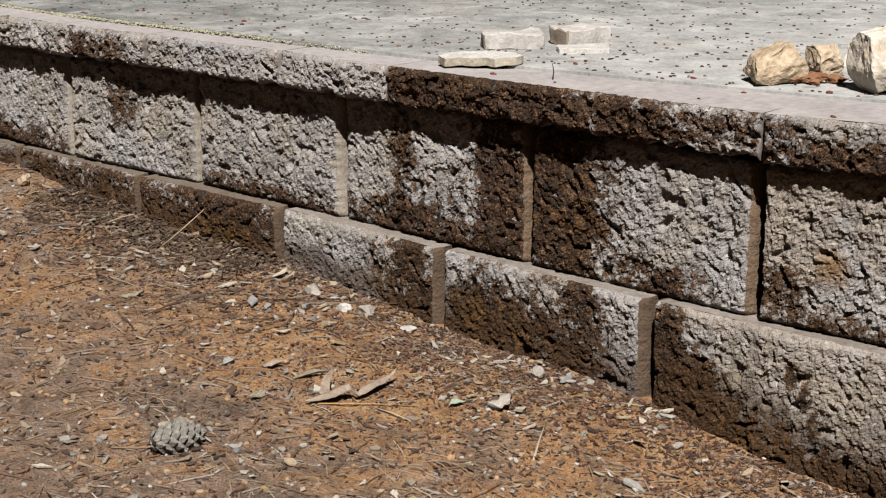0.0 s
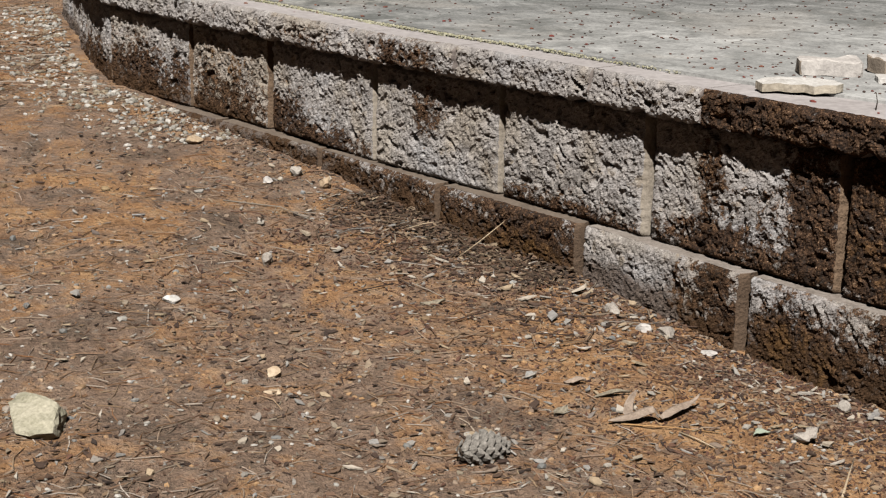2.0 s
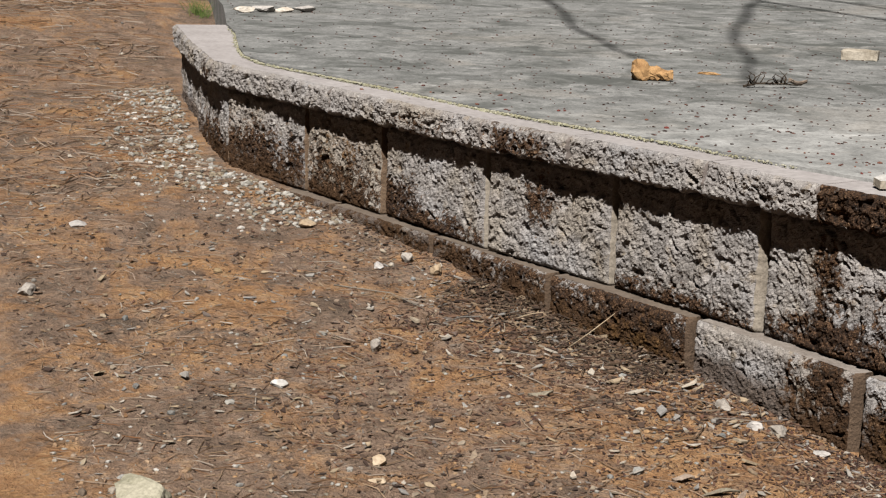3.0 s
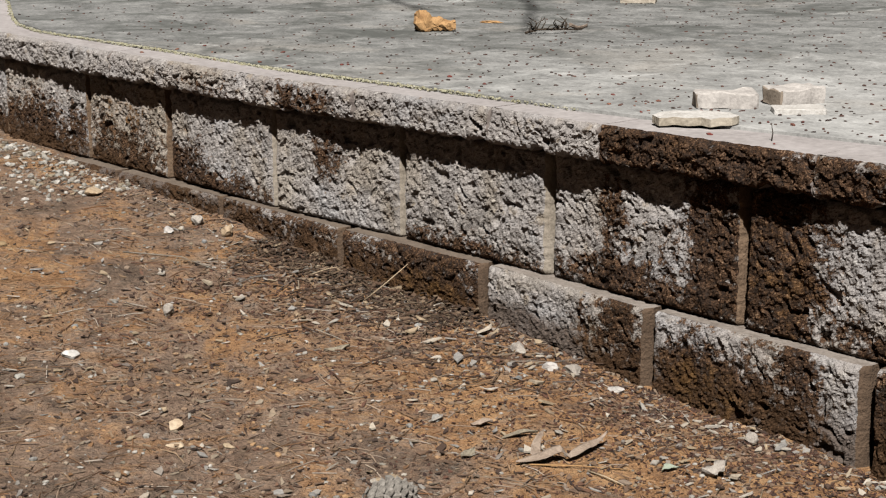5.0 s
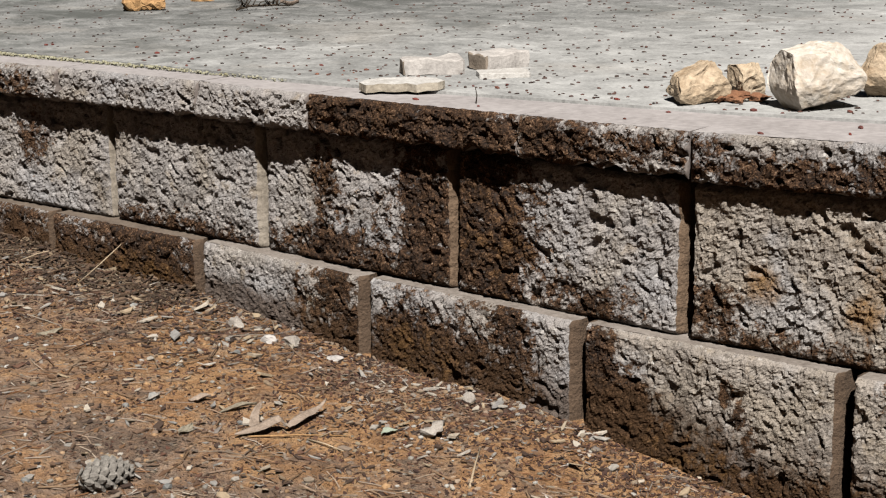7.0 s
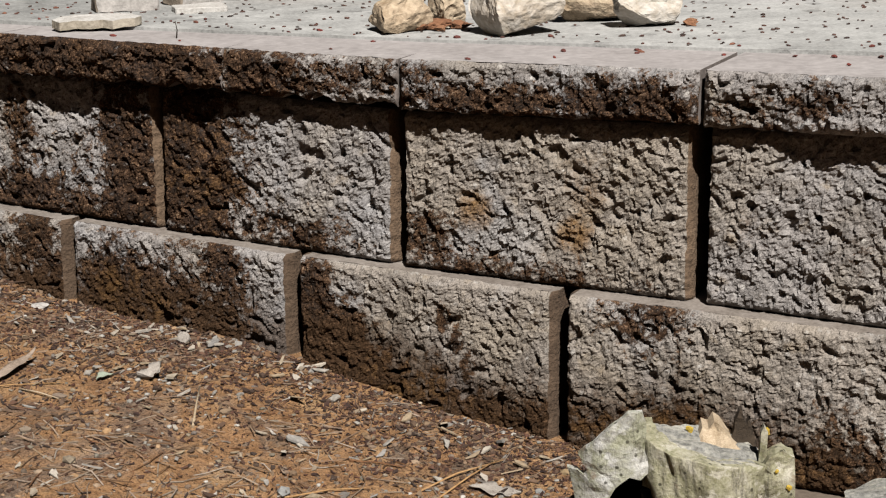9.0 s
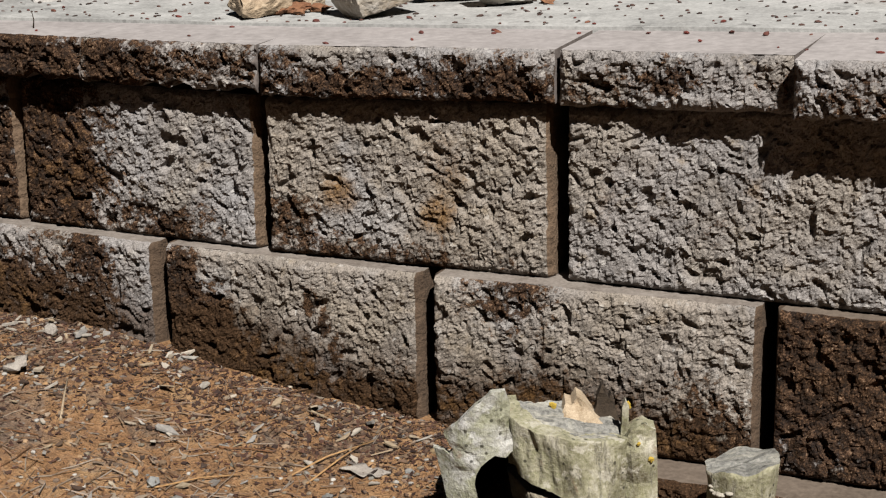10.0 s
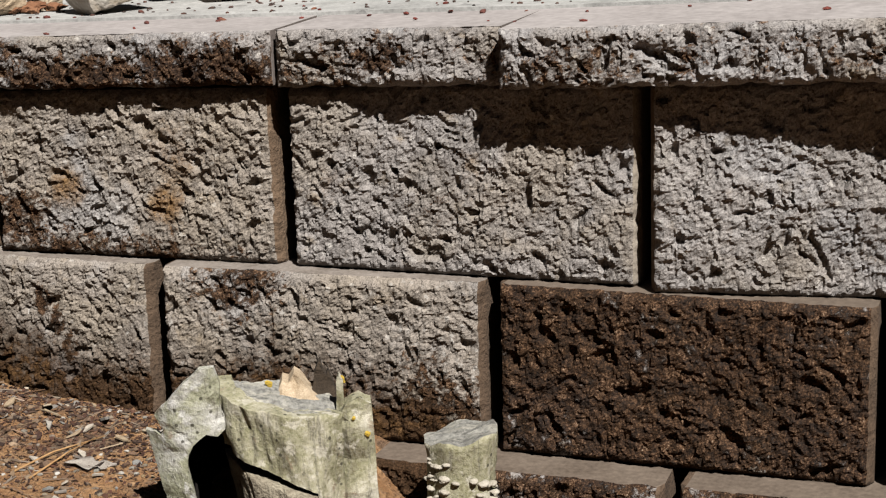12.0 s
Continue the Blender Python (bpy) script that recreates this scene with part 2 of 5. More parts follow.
def ground_material():
    k = Nodes("orange clay soil", 0.95, 0.15)
    big, mid, fine = k.noise(2.2, 5, 0.65, None, 0.6), k.noise(19, 6, 0.75, None, 0.3), k.noise(120, 4, 0.75)
    patch = k.noise(6.0, 5, 0.7, None, 0.9)
    c = k.ramp(mid, (0.30, (0.12, 0.082, 0.062)), (0.46, (0.35, 0.227, 0.165)), (0.6, (0.51, 0.355, 0.265)), (0.72, (0.72, 0.545, 0.42)))
    orange = k.ramp(mid, (0.3, (0.30, 0.13, 0.048)), (0.5, (0.74, 0.37, 0.14)), (0.7, (0.97, 0.59, 0.27)))
    sep = k.t.nodes.new("ShaderNodeSeparateXYZ")
    k.t.links.new(k.co, sep.inputs[0])
    clay = k.math("MULTIPLY", k.mask(k.math("ADD", sep.outputs[0], k.math("MULTIPLY", sep.outputs[1], 0.8)), -1.5, -0.5), 0.135)
    where = k.mask(k.math("ADD", clay, k.math("ADD", k.math("MULTIPLY", patch, 0.65), k.math("MULTIPLY", big, 0.35))), 0.478, 0.585)
    c = k.mix(k.math("MULTIPLY", where, 0.85), c, orange)
    c = k.mix(k.math("MULTIPLY", k.mask(patch, 0.45, 0.35), 0.75), c, (0.115, 0.09, 0.075))
    grit = k.cells(150)
    c = k.mix(k.math("MULTIPLY", k.mask(grit.outputs["Color"], 0.82, 0.95), 0.8), c, (0.44, 0.41, 0.37))
    c = k.mix(0.4, c, k.ramp(fine, (0.32, (0.045, 0.030, 0.022)), (0.66, (0.46, 0.33, 0.22))))
    return k.done(c, ((mid, 0.03, 0.9), (fine, 0.009, 1.0)))


SLAB = slab_material()
SOIL = ground_material()


def litter_material(name, *colours, rough=0.85):
    """Small loose pieces, each of its own colour."""
    k = Nodes(name, rough, 0.25)
    geo = k.t.nodes.new("ShaderNodeNewGeometry")
    n = len(colours)
    c = k.ramp(geo.outputs["Random Per Island"], *[((i + 0.5) / n, col) for i, col in enumerate(colours)])
    fine = k.noise(260, 3, 0.6)
    c = k.mix(0.5, c, k.ramp(fine, (0.3, (0.25, 0.25, 0.25)), (0.7, (1.0, 1.0, 1.0))), "MULTIPLY")
    return k.done(c, ((fine, 0.001, 0.5),))


CHIPS = litter_material("chips of bark and leaf", (0.05, 0.032, 0.024), (0.10, 0.06, 0.04), (0.07, 0.04, 0.028), (0.15, 0.09, 0.058), (0.24, 0.155, 0.10), (0.34, 0.23, 0.14), (0.40, 0.33, 0.25), (0.22, 0.13, 0.08), (0.17, 0.08, 0.05), (0.30, 0.20, 0.13), (0.40, 0.38, 0.35), (0.13, 0.075, 0.05), (0.28, 0.15, 0.07))
PEBBLES = litter_material("mixed pebbles", (0.50, 0.47, 0.42), (0.36, 0.37, 0.37), (0.32, 0.29, 0.25), (0.24, 0.25, 0.25), (0.42, 0.29, 0.15), (0.60, 0.56, 0.50), (0.28, 0.19, 0.11), (0.33, 0.20, 0.10), (0.20, 0.15, 0.11))
CRUMBLED = litter_material("crumbled clay soil", (0.30, 0.21, 0.15), (0.42, 0.28, 0.18), (0.58, 0.35, 0.17), (0.50, 0.38, 0.28), (0.24, 0.17, 0.125), (0.36, 0.26, 0.18), (0.12, 0.08, 0.055), rough=0.95)
NEEDLES = litter_material("fallen pine needles", (0.34, 0.16, 0.07), (0.26, 0.15, 0.08), (0.46, 0.32, 0.20), (0.20, 0.10, 0.05), (0.54, 0.44, 0.34), (0.44, 0.27, 0.17), (0.60, 0.52, 0.44))
CRUMBS = litter_material("dark bud scales", (0.05, 0.032, 0.026), (0.11, 0.05, 0.038), (0.16, 0.07, 0.05), (0.08, 0.05, 0.038))
RED_CRUMBS = litter_material("red-brown leaf crumbs", (0.045, 0.022, 0.016), (0.09, 0.04, 0.026), (0.14, 0.058, 0.034), (0.065, 0.034, 0.024), (0.20, 0.10, 0.055))
DUFF = litter_material("dark leaf duff", (0.05, 0.031, 0.02), (0.11, 0.066, 0.042), (0.075, 0.048, 0.03), (0.19, 0.115, 0.07), (0.09, 0.066, 0.042), (0.36, 0.26, 0.17), (0.14, 0.075, 0.045))
BERRIES = litter_material("dry red buds", (0.25, 0.05, 0.035), (0.16, 0.05, 0.04), (0.30, 0.12, 0.07))
MOSS = litter_material("dry yellow moss", (0.56, 0.54, 0.36), (0.46, 0.45, 0.32), (0.44, 0.40, 0.24), (0.62, 0.60, 0.48))
GRAVEL = litter_material("pale gravel", (0.72, 0.68, 0.62), (0.46, 0.43, 0.38), (0.33, 0.31, 0.27), (0.60, 0.57, 0.52), (0.25, 0.22, 0.17), (0.38, 0.31, 0.22))
BLEACHED = litter_material("bleached leaf scraps", (0.62, 0.55, 0.46), (0.50, 0.46, 0.41), (0.40, 0.38, 0.36), (0.70, 0.62, 0.52), (0.46, 0.36, 0.24), (0.55, 0.42, 0.28))
GRASS = litter_material("green grass", (0.14, 0.24, 0.04), (0.20, 0.32, 0.07), (0.34, 0.38, 0.12))
CLAY = plain_material("red clay crumbs", (0.22, 0.09, 0.045), (0.38, 0.19, 0.10), 40, 0.95, 0.6)
FUNGUS = plain_material("pale bracket fungus", (0.42, 0.37, 0.29), (0.68, 0.63, 0.54), 60, 0.8, 0.4)
WOOD_DARK = plain_material("dark rotten wood", (0.025, 0.018, 0.012), (0.10, 0.07, 0.045), 60, 0.95, 0.7)
# near-black colour in place of deep shade inside the hollow log
HOLLOW_SHADE = plain_material("near-black shade of the log hollow", (0.004, 0.003, 0.002), (0.016, 0.011, 0.008), 40, 0.95, 0.7)
LICHEN = plain_material("golden lichen", (0.62, 0.36, 0.03), (1.0, 0.70, 0.12), 300, 0.9, 0.6)
WOOD_END = end_material()
BARK_TWIG = plain_material("grey twig bark", (0.16, 0.13, 0.10), (0.40, 0.35, 0.29), 60, 0.9, 0.6)
WOOD_BARE = plain_material("brown bare wood", (0.14, 0.10, 0.065), (0.52, 0.47, 0.36), 30, 0.9, 0.8, 0.004)
WOOD_ORANGE = plain_material("orange split wood", (0.30, 0.15, 0.055), (0.72, 0.44, 0.20), 34, 0.85, 0.6)
PAVER_BROWN = plain_material("brown paver scrap", (0.26, 0.20, 0.15), (0.42, 0.35, 0.28), 30, 0.9, 0.5)


# ---- builders ----
def part(name, bm, mat, parent=None, label=""):
    me = bpy.data.meshes.new(name)
    bm.to_mesh(me)
    bm.free()
    for m in mat if isinstance(mat, (list, tuple)) else [mat]:
        me.materials.append(m)
    ob = new(name, me)
    if parent:
        ob.parent = parent
    if label:
        ob["label"] = label
    return ob


def smooth(ob, on=True):
    ob.data.polygons.foreach_set("use_smooth", [on] * len(ob.data.polygons))
    return ob


def lerp_table(table):
    xs, ys = [p[0] for p in table], [p[1] for p in table]
    return lambda x: float(np.interp(x, xs, ys))


def fbm(p, octaves=4):
    return noise.fractal(p, 0.8, 2.1, octaves)


def blotch(marks, u, v):
    """How deep a point of the face lies in its marks: (u, v, half width, half height, strength)."""
    most = 0.0
    for mu, mv, ru, rv, strength in marks:
        r = math.hypot((u - mu) / ru, (v - mv) / rv)
        most = max(most, strength * min(1.0, max(0.0, 1.35 - 0.75 * r)))
    return most


def facets(p):
    """Broken planes: each cell is a flat face with its own height and tilt, stepping sharply to the next."""
    _, at = noise.voronoi(p)
    c = at[0]
    tilt = noise.noise_vector(c * 5.3 + Vector((11, 5, 2)))
    return 1.5 * noise.noise(c * 3.7) + 1.1 * tilt.dot(p - c)


def split_block(name, x0, y0, x1, y1, z0, z1, depth, mat, parent, seed, step=0.0023, amp=0.010, taper=0.10, top=None, side=None, label="", ragged=0.0, ends=True, marks=(), rust=(), splash=0.0, bevel=0.0):
    """A concrete block whose front was split: rough front, smooth sides and top. Front corners in plan, z0 to z1 (pairs tilt it)."""
    zl0, zr0 = z0 if isinstance(z0, tuple) else (z0, z0)
    zl1, zr1 = z1 if isinstance(z1, tuple) else (z1, z1)
    a, b = Vector((x0, y0, 0)), Vector((x1, y1, 0))
    along = (b - a).normalized()
    back = Vector((-along.y, along.x, 0))
    w, h = (b - a).length, zl1 - zl0
    if x0 > 1.0 or x1 < -2.8:
        step *= 2
    nx, nz = max(6, int(w / step)), max(4, int(h / step))
    bm = bmesh.new()
    off = Vector((seed * 7.31, seed * 3.77, seed * 1.9))
    grid, stain, earth, spots = [], [], [], []
    for j in range(nz + 1):
        row = []
        for i in range(nx + 1):
            u, v = i / nx, j / nz
            s, lo, hi = bevel + u * (w - 2 * bevel), zl0 + (zr0 - zl0) * u, zl1 + (zr1 - zl1) * u
            z = lo + (hi - lo) * v
            p = Vector((s, 0, z)) + off
            edge = min(min(s, w - s) / 0.014 if ends else 1.0, min(z - lo, hi - z) / 0.010, 1.0)
            bend = noise.noise_vector(p * 24)
            lean = Vector((0.85 * (0.64 * s - 0.77 * z), 0, 0.77 * s + 0.64 * z)) + off
            crack = max(0.0, noise.noise(lean * 55 + bend) - 0.31) / 0.22
            chunk = 0.70 * fbm(p * 9, 2) + 0.28 * facets(lean * 58 + bend) + 0.34 * facets(lean * 118 + bend) + 0.17 * facets(p * 205) + 0.10 * fbm(p * 260, 2)
            d = -amp * chunk * (0.3 + 0.7 * edge) + 0.0085 * min(1.0, crack) * edge * (amp / 0.0085) + 0.009 * (1 - edge) ** 2
            jig = 0.0015 * noise.noise(p * 90)
            q = a + along * (s + jig) + back * d
            chip = ragged * (1 - v) ** 3 * max(0.0, fbm(Vector((s * 24, seed, 0)), 3) + 0.15)
            row.append(bm.verts.new((q.x, q.y, z + jig + chip)))
            stain.append(blotch(marks, u, v))
            spots.append(blotch(rust, u, v))
            low = z - ground_z(q.x, q.y - 0.02)
            earth.append(max(0.0, 1.25 - low / splash) if splash else 0.0)
        grid.append(row)
    for j in range(nz):
        for i in range(nx):
            f = bm.faces.new((grid[j][i], grid[j][i + 1], grid[j + 1][i + 1], grid[j + 1][i]))
            f.smooth = False
    # smooth faces behind
    rim = [grid[0][i] for i in range(nx + 1)] + [grid[j][nx] for j in range(1, nz + 1)] + [grid[nz][i] for i in range(nx - 1, -1, -1)] + [grid[j][0] for j in range(nz - 1, 0, -1)]
    n = len(rim)
    rings = [rim]
    for back_off in (0.009, depth):
        ring = []
        for k, vtx in enumerate(rim):
            u = min(1.0, max(0.0, (vtx.co - a).dot(along) / w))
            z = vtx.co.z
            if k <= nx:
                z = zl0 + (zr0 - zl0) * u if not ragged else z
            elif nx + nz <= k <= 2 * nx + nz:
                z = zl1 + (zr1 - zl1) * u
            s = 0.0 if k > 2 * nx + nz or k == 0 else w if nx <= k <= nx + nz else u * w
            end = k == 0 or k > 2 * nx + nz - 1 or nx <= k <= nx + nz
            here = back_off + (0.012 if bevel and end and back_off < 0.02 else 0.0)
            q = a + along * (w / 2 + (s - w / 2) * (1 - 2 * taper * here / w)) + back * here
            ring.append(bm.verts.new((q.x, q.y, z)))
        rings.append(ring)
    for one, two in zip(rings, rings[1:]):
        for i in range(n):
            f = bm.faces.new((one[(i + 1) % n], one[i], two[i], two[(i + 1) % n]))
            f.material_index = 2 if nx + nz <= i < 2 * nx + nz else 1
            f.smooth = two is rings[1]
    rear = rings[2]
    f = bm.faces.new(rear)
    f.material_index = 1
    bm.normal_update()
    ob = part(name, bm, [mat, side or BLOCK_SIDE, top or LEDGE], parent, label)
    for key, values in (("stain", stain), ("earth", earth), ("rust", spots)):
        layer = ob.data.attributes.new(key, "FLOAT", "POINT")
        layer.data.foreach_set("value", values + [0.0] * (len(ob.data.vertices) - len(values)))
    return ob


def chunk_bm(size, seed, cuts=3, rough=0.25, boxy=False):
    """An irregular broken stone, resting on z = 0, with the given extents."""
    rng = random.Random(seed)
    bm = bmesh.new()
    bmesh.ops.create_icosphere(bm, subdivisions=cuts, radius=1)
    planes = []
    for _ in range(13):
        n = Vector((rng.uniform(-1, 1), rng.uniform(-1, 1), rng.uniform(-1, 1))).normalized()
        planes.append((n, rng.uniform(0.48, 0.80)))
    if boxy:
        planes = [(n, d + 0.06) for n, d in planes[:9]]
        for axis in range(3):
            for sign in (-1, 1):
                n = Vector([rng.uniform(-0.22, 0.22) for _ in range(3)])
                n[axis] = sign
                planes.append((n.normalized(), rng.uniform(0.50, 0.60)))
    off = Vector((seed * 3.1, seed * 1.7, seed))
    for v in bm.verts:
        p = v.co.copy()
        for n, d in planes:
            e = p.dot(n) - d
            if e > 0:
                p -= n * e
        p += v.co * rough * 0.35 * fbm(v.co * 2.6 + off, 4)
        v.co = p
    lo = Vector([min(v.co[i] for v in bm.verts) for i in range(3)])
    hi = Vector([max(v.co[i] for v in bm.verts) for i in range(3)])
    for v in bm.verts:
        v.co = Vector([((v.co[i] - lo[i]) / (hi[i] - lo[i]) - (0.5 if i < 2 else 0)) * size[i] for i in range(3)])
        if boxy:
            tuck = max(0.0, 1 - v.co.z / (size[2] * 0.35))
            v.co.x *= 1 - 0.22 * tuck
            v.co.y *= 1 - 0.22 * tuck
            v.co.x *= 1 - 0.24 * v.co.z / size[2]
            v.co.y *= 1 - 0.18 * v.co.z / size[2]
    return bm


# ---- plan ----
wall_y = lerp_table([(-5.5, 1.33), (-3.77, 0.552), (-3.35, 0.36), (-3.0, 0.20), (-2.88, 0.168), (-2.6, 0.165), (-2.25, 0.151), (-1.871, 0.122), (-1.531, 0.108), (-1.162, 0.088), (-0.776, 0.056), (-0.385, 0.026), (0.003, 0.026), (0.443, 0.014), (0.69, 0.008), (1.3, 0.01), (3, 0.05)])
cap_top = lerp_table([(-3.8, 0.452), (-2.6, 0.446), (-2.0, 0.444), (-1.4, 0.456), (-1.0, 0.459), (-0.7, 0.465), (-0.4, 0.469), (0, 0.481), (0.16, 0.487), (0.3, 0.490), (0.68, 0.506), (1.3, 0.52)])
foot_z = lerp_table([(-60, 0.44), (-9, 0.435), (-6, 0.435), (-4.8, 0.405), (-4.1, 0.275), (-3.25, 0.225), (-2.65, 0.205), (-2.1, 0.165), (-1.64, 0.125), (-1.3, 0.112), (-0.93, 0.084), (-0.55, 0.062), (-0.37, 0.029), (-0.27, 0.015), (0.12, 0.002), (0.2, -0.07), (0.3, -0.14), (0.5, -0.17), (1.3, -0.22), (3, -0.35), (60, -1.5)])

edge_y = lerp_table([(-60, 30.3), (-9, 3.4), (-5.5, 1.61), (-4.22, 0.953), (-3.68, 0.64), (-3.45, 0.53), (-3.1, 0.33), (-2.95, 0.255), (-2.8, 0.215), (-2.3, 0.205), (-1.8, 0.165), (-1.43, 0.140), (-1.18, 0.125), (-0.9, 0.13), (-0.6, 0.14), (-0.28, 0.155), (0, 0.155), (0.3, 0.16), (1.5, 0.18)])


def ground_z(x, y):
    away = max(0.0, wall_y(x) - 0.045 - y)
    z = foot_z(x) - 0.03 * min(away, 4)
    if y > edge_y(x) + 1.2:
        z = min(z, 0.1)
    z -= 0.15 * min(1.0, max(0.0, (0.088 - math.hypot(x - 0.016, y + 0.205)) / 0.03))    # pit added inside the log, so that its hollow stays dark
    return z + 0.006 * noise.noise(Vector((x * 5, y * 5, 0))) + 0.0035 * noise.noise(Vector((x * 17, y * 17, 7))) + 0.002 * noise.noise(Vector((x * 45, y * 45, 9))) + 0.012 * noise.noise(Vector((x * 1.6, y * 1.6, 3)))


# ---- ground ----
def ground_sheet():
    xs = [-60, -30, -16, -10, -7.5] + [-6 + 0.06 * i for i in range(34)] + [-3.96 + 0.016 * i for i in range(318)] + [1.2, 1.5, 2, 3, 5, 9, 16, 30, 60]
    ys = [-60, -30, -14, -7, -4, -3, -2.4, -2, -1.7] + [-1.5 + 0.016 * i for i in range(105)] + [0.25, 0.4, 0.55, 0.7, 0.95, 1.2, 1.45, 1.7, 2, 3.2, 5, 8, 14, 30, 60]
    bm = bmesh.new()
    rows = [[bm.verts.new((x, y, ground_z(x, y))) for x in xs] for y in ys]
    for j in range(len(ys) - 1):
        for i in range(len(xs) - 1):
            bm.faces.new((rows[j][i], rows[j][i + 1], rows[j + 1][i + 1], rows[j + 1][i])).smooth = True
    return tagged(part("ground", bm, SOIL), "orange-brown clay ground with grit, needles and chips", "ground", kind="structure")


ground_sheet()

# ---- unseen tree belt, added to block low sky light ----
def woods():
    """An added ring on all sides, never in view, that blocks the low sky; uneven along its top."""
    rng = random.Random(4)
    bm = bmesh.new()
    last = None
    for i in range(181):
        a = math.tau * i / 180
        r = 34 + rng.uniform(-3, 3)
        h = 29 + 3 * noise.noise(Vector((i * 0.35, 0, 0))) + rng.uniform(-1.5, 1.5)
        pair = [bm.verts.new((r * math.cos(a) - 1, r * math.sin(a), z)) for z in (-3, h)]
        if last:
            bm.faces.new((last[0], pair[0], pair[1], last[1]))
        last = pair
    return tagged(part("backdrop", bm, SKY_SCREEN), "dark tree belt added out of view to block the low sky", "woods", kind="structure")


woods()

# ---- retaining wall ----
wall = tagged(new("retaining_wall"), "low retaining wall of split-face concrete blocks under flat caps", "retaining wall", kind="structure")
wall.location = (0, 0, 0)


gaps = lerp_table([(-3, 0.008), (-0.7, 0.010), (-0.3, 0.014), (1, 0.016)])


def course(joints, off, z0, z1, tones, marks, rust, amp, splash, depth=0.28, first=0, pale_tops=(), pale_sides=()):
    """One row of blocks; each starts at its joint and ends a gap before the next."""
    for n, (xa, xb) in enumerate(zip(joints, joints[1:]), first):
        jit = random.Random(n * 13 + int(z0 * 100)).uniform(-0.004, 0.004)
        tops = (z1(xa), z1(xb)) if callable(z1) else z1
        xb -= gaps(xb)
        if n == 15 and off == 0.0:
            jit -= 0.018
        split_block("block", xa, wall_y(xa) + off + jit, xb, wall_y(xb) + off - jit, z0, tops, depth, tones[n - first], wall, n + 31 * z0 + 5, amp=amp, bevel=0.0065 if xa > -1.7 else 0.003, taper=0.04, top=LEDGE_PALE if n in pale_tops else LEDGE, side=SIDE_PALE if n in pale_sides else BLOCK_SIDE if off == 0.0 else SIDE_BROWN, marks=marks.get(n, ()), rust=rust.get(n, ()), splash=splash if isinstance(splash, float) else splash.get(n, 0.06))


P_, T_ = BLOCK_PALE, BLOCK_TAN
A_JOINTS = [-3.76, -3.33, -2.89, -2.55, -2.245, -1.872, -1.523, -1.162, -0.772, -0.390, 0.006, 0.442, 0.86, 1.27, 1.67, 2.08, 2.48, 2.89]
A_MARKS = {
    5: [(0.6, 0.15, 0.6, 0.42, 0.85)],
    6: [(0.45, 0.22, 0.7, 0.45, 0.92)],
    7: [(0.4, 0.0, 0.7, 0.5, 1.0)],
    8: [(0.1, 0.05, 0.35, 0.4, 0.95), (0.5, 0.0, 0.6, 0.22, 0.9)],
    9: [(0.45, 0.65, 0.14, 0.22, 0.7)],
    10: [(0.5, 0.0, 0.7, 0.16, 0.95)],
    11: [(0.88, 0.5, 0.17, 0.8, 1.0), (0.36, 0.5, 0.13, 0.4, 0.62), (0.42, 0.05, 0.5, 0.24, 0.95), (0.66, 0.35, 0.08, 0.3, 0.7)],
    12: [(0.12, 0.5, 0.26, 0.85, 1.0), (0.45, 0.1, 0.4, 0.16, 0.8), (0.4, 0.75, 0.1, 0.2, 0.6)],
    13: [(0.35, 0.0, 0.5, 0.14, 0.85), (0.06, 0.15, 0.12, 0.3, 0.8)],
    14: [(0.4, 0.35, 0.1, 0.12, 0.4)],
}
A_RUST = {7: [(0.5, 0.7, 0.4, 0.3, 0.5)], 11: [(0.55, 0.5, 0.4, 0.4, 0.32)], 12: [(0.2, 0.5, 0.3, 0.6, 0.42)], 13: [(0.26, 0.42, 0.07, 0.12, 1.0), (0.62, 0.34, 0.06, 0.11, 1.0), (0.66, 0.62, 0.12, 0.3, 0.55)], 14: [(0.12, 0.5, 0.05, 0.2, 0.5), (0.55, 0.5, 0.05, 0.2, 0.5)]}
course(A_JOINTS, 0.0, 0.2, lambda x: cap_top(x) - (0.062 if x < -0.5 else 0.069), [P_, P_, P_, T_, P_, P_, P_, P_, P_, T_] + [P_] * 7, A_MARKS, A_RUST, 0.0085, 0.05, first=4, pale_sides=(8, 9, 10, 14))

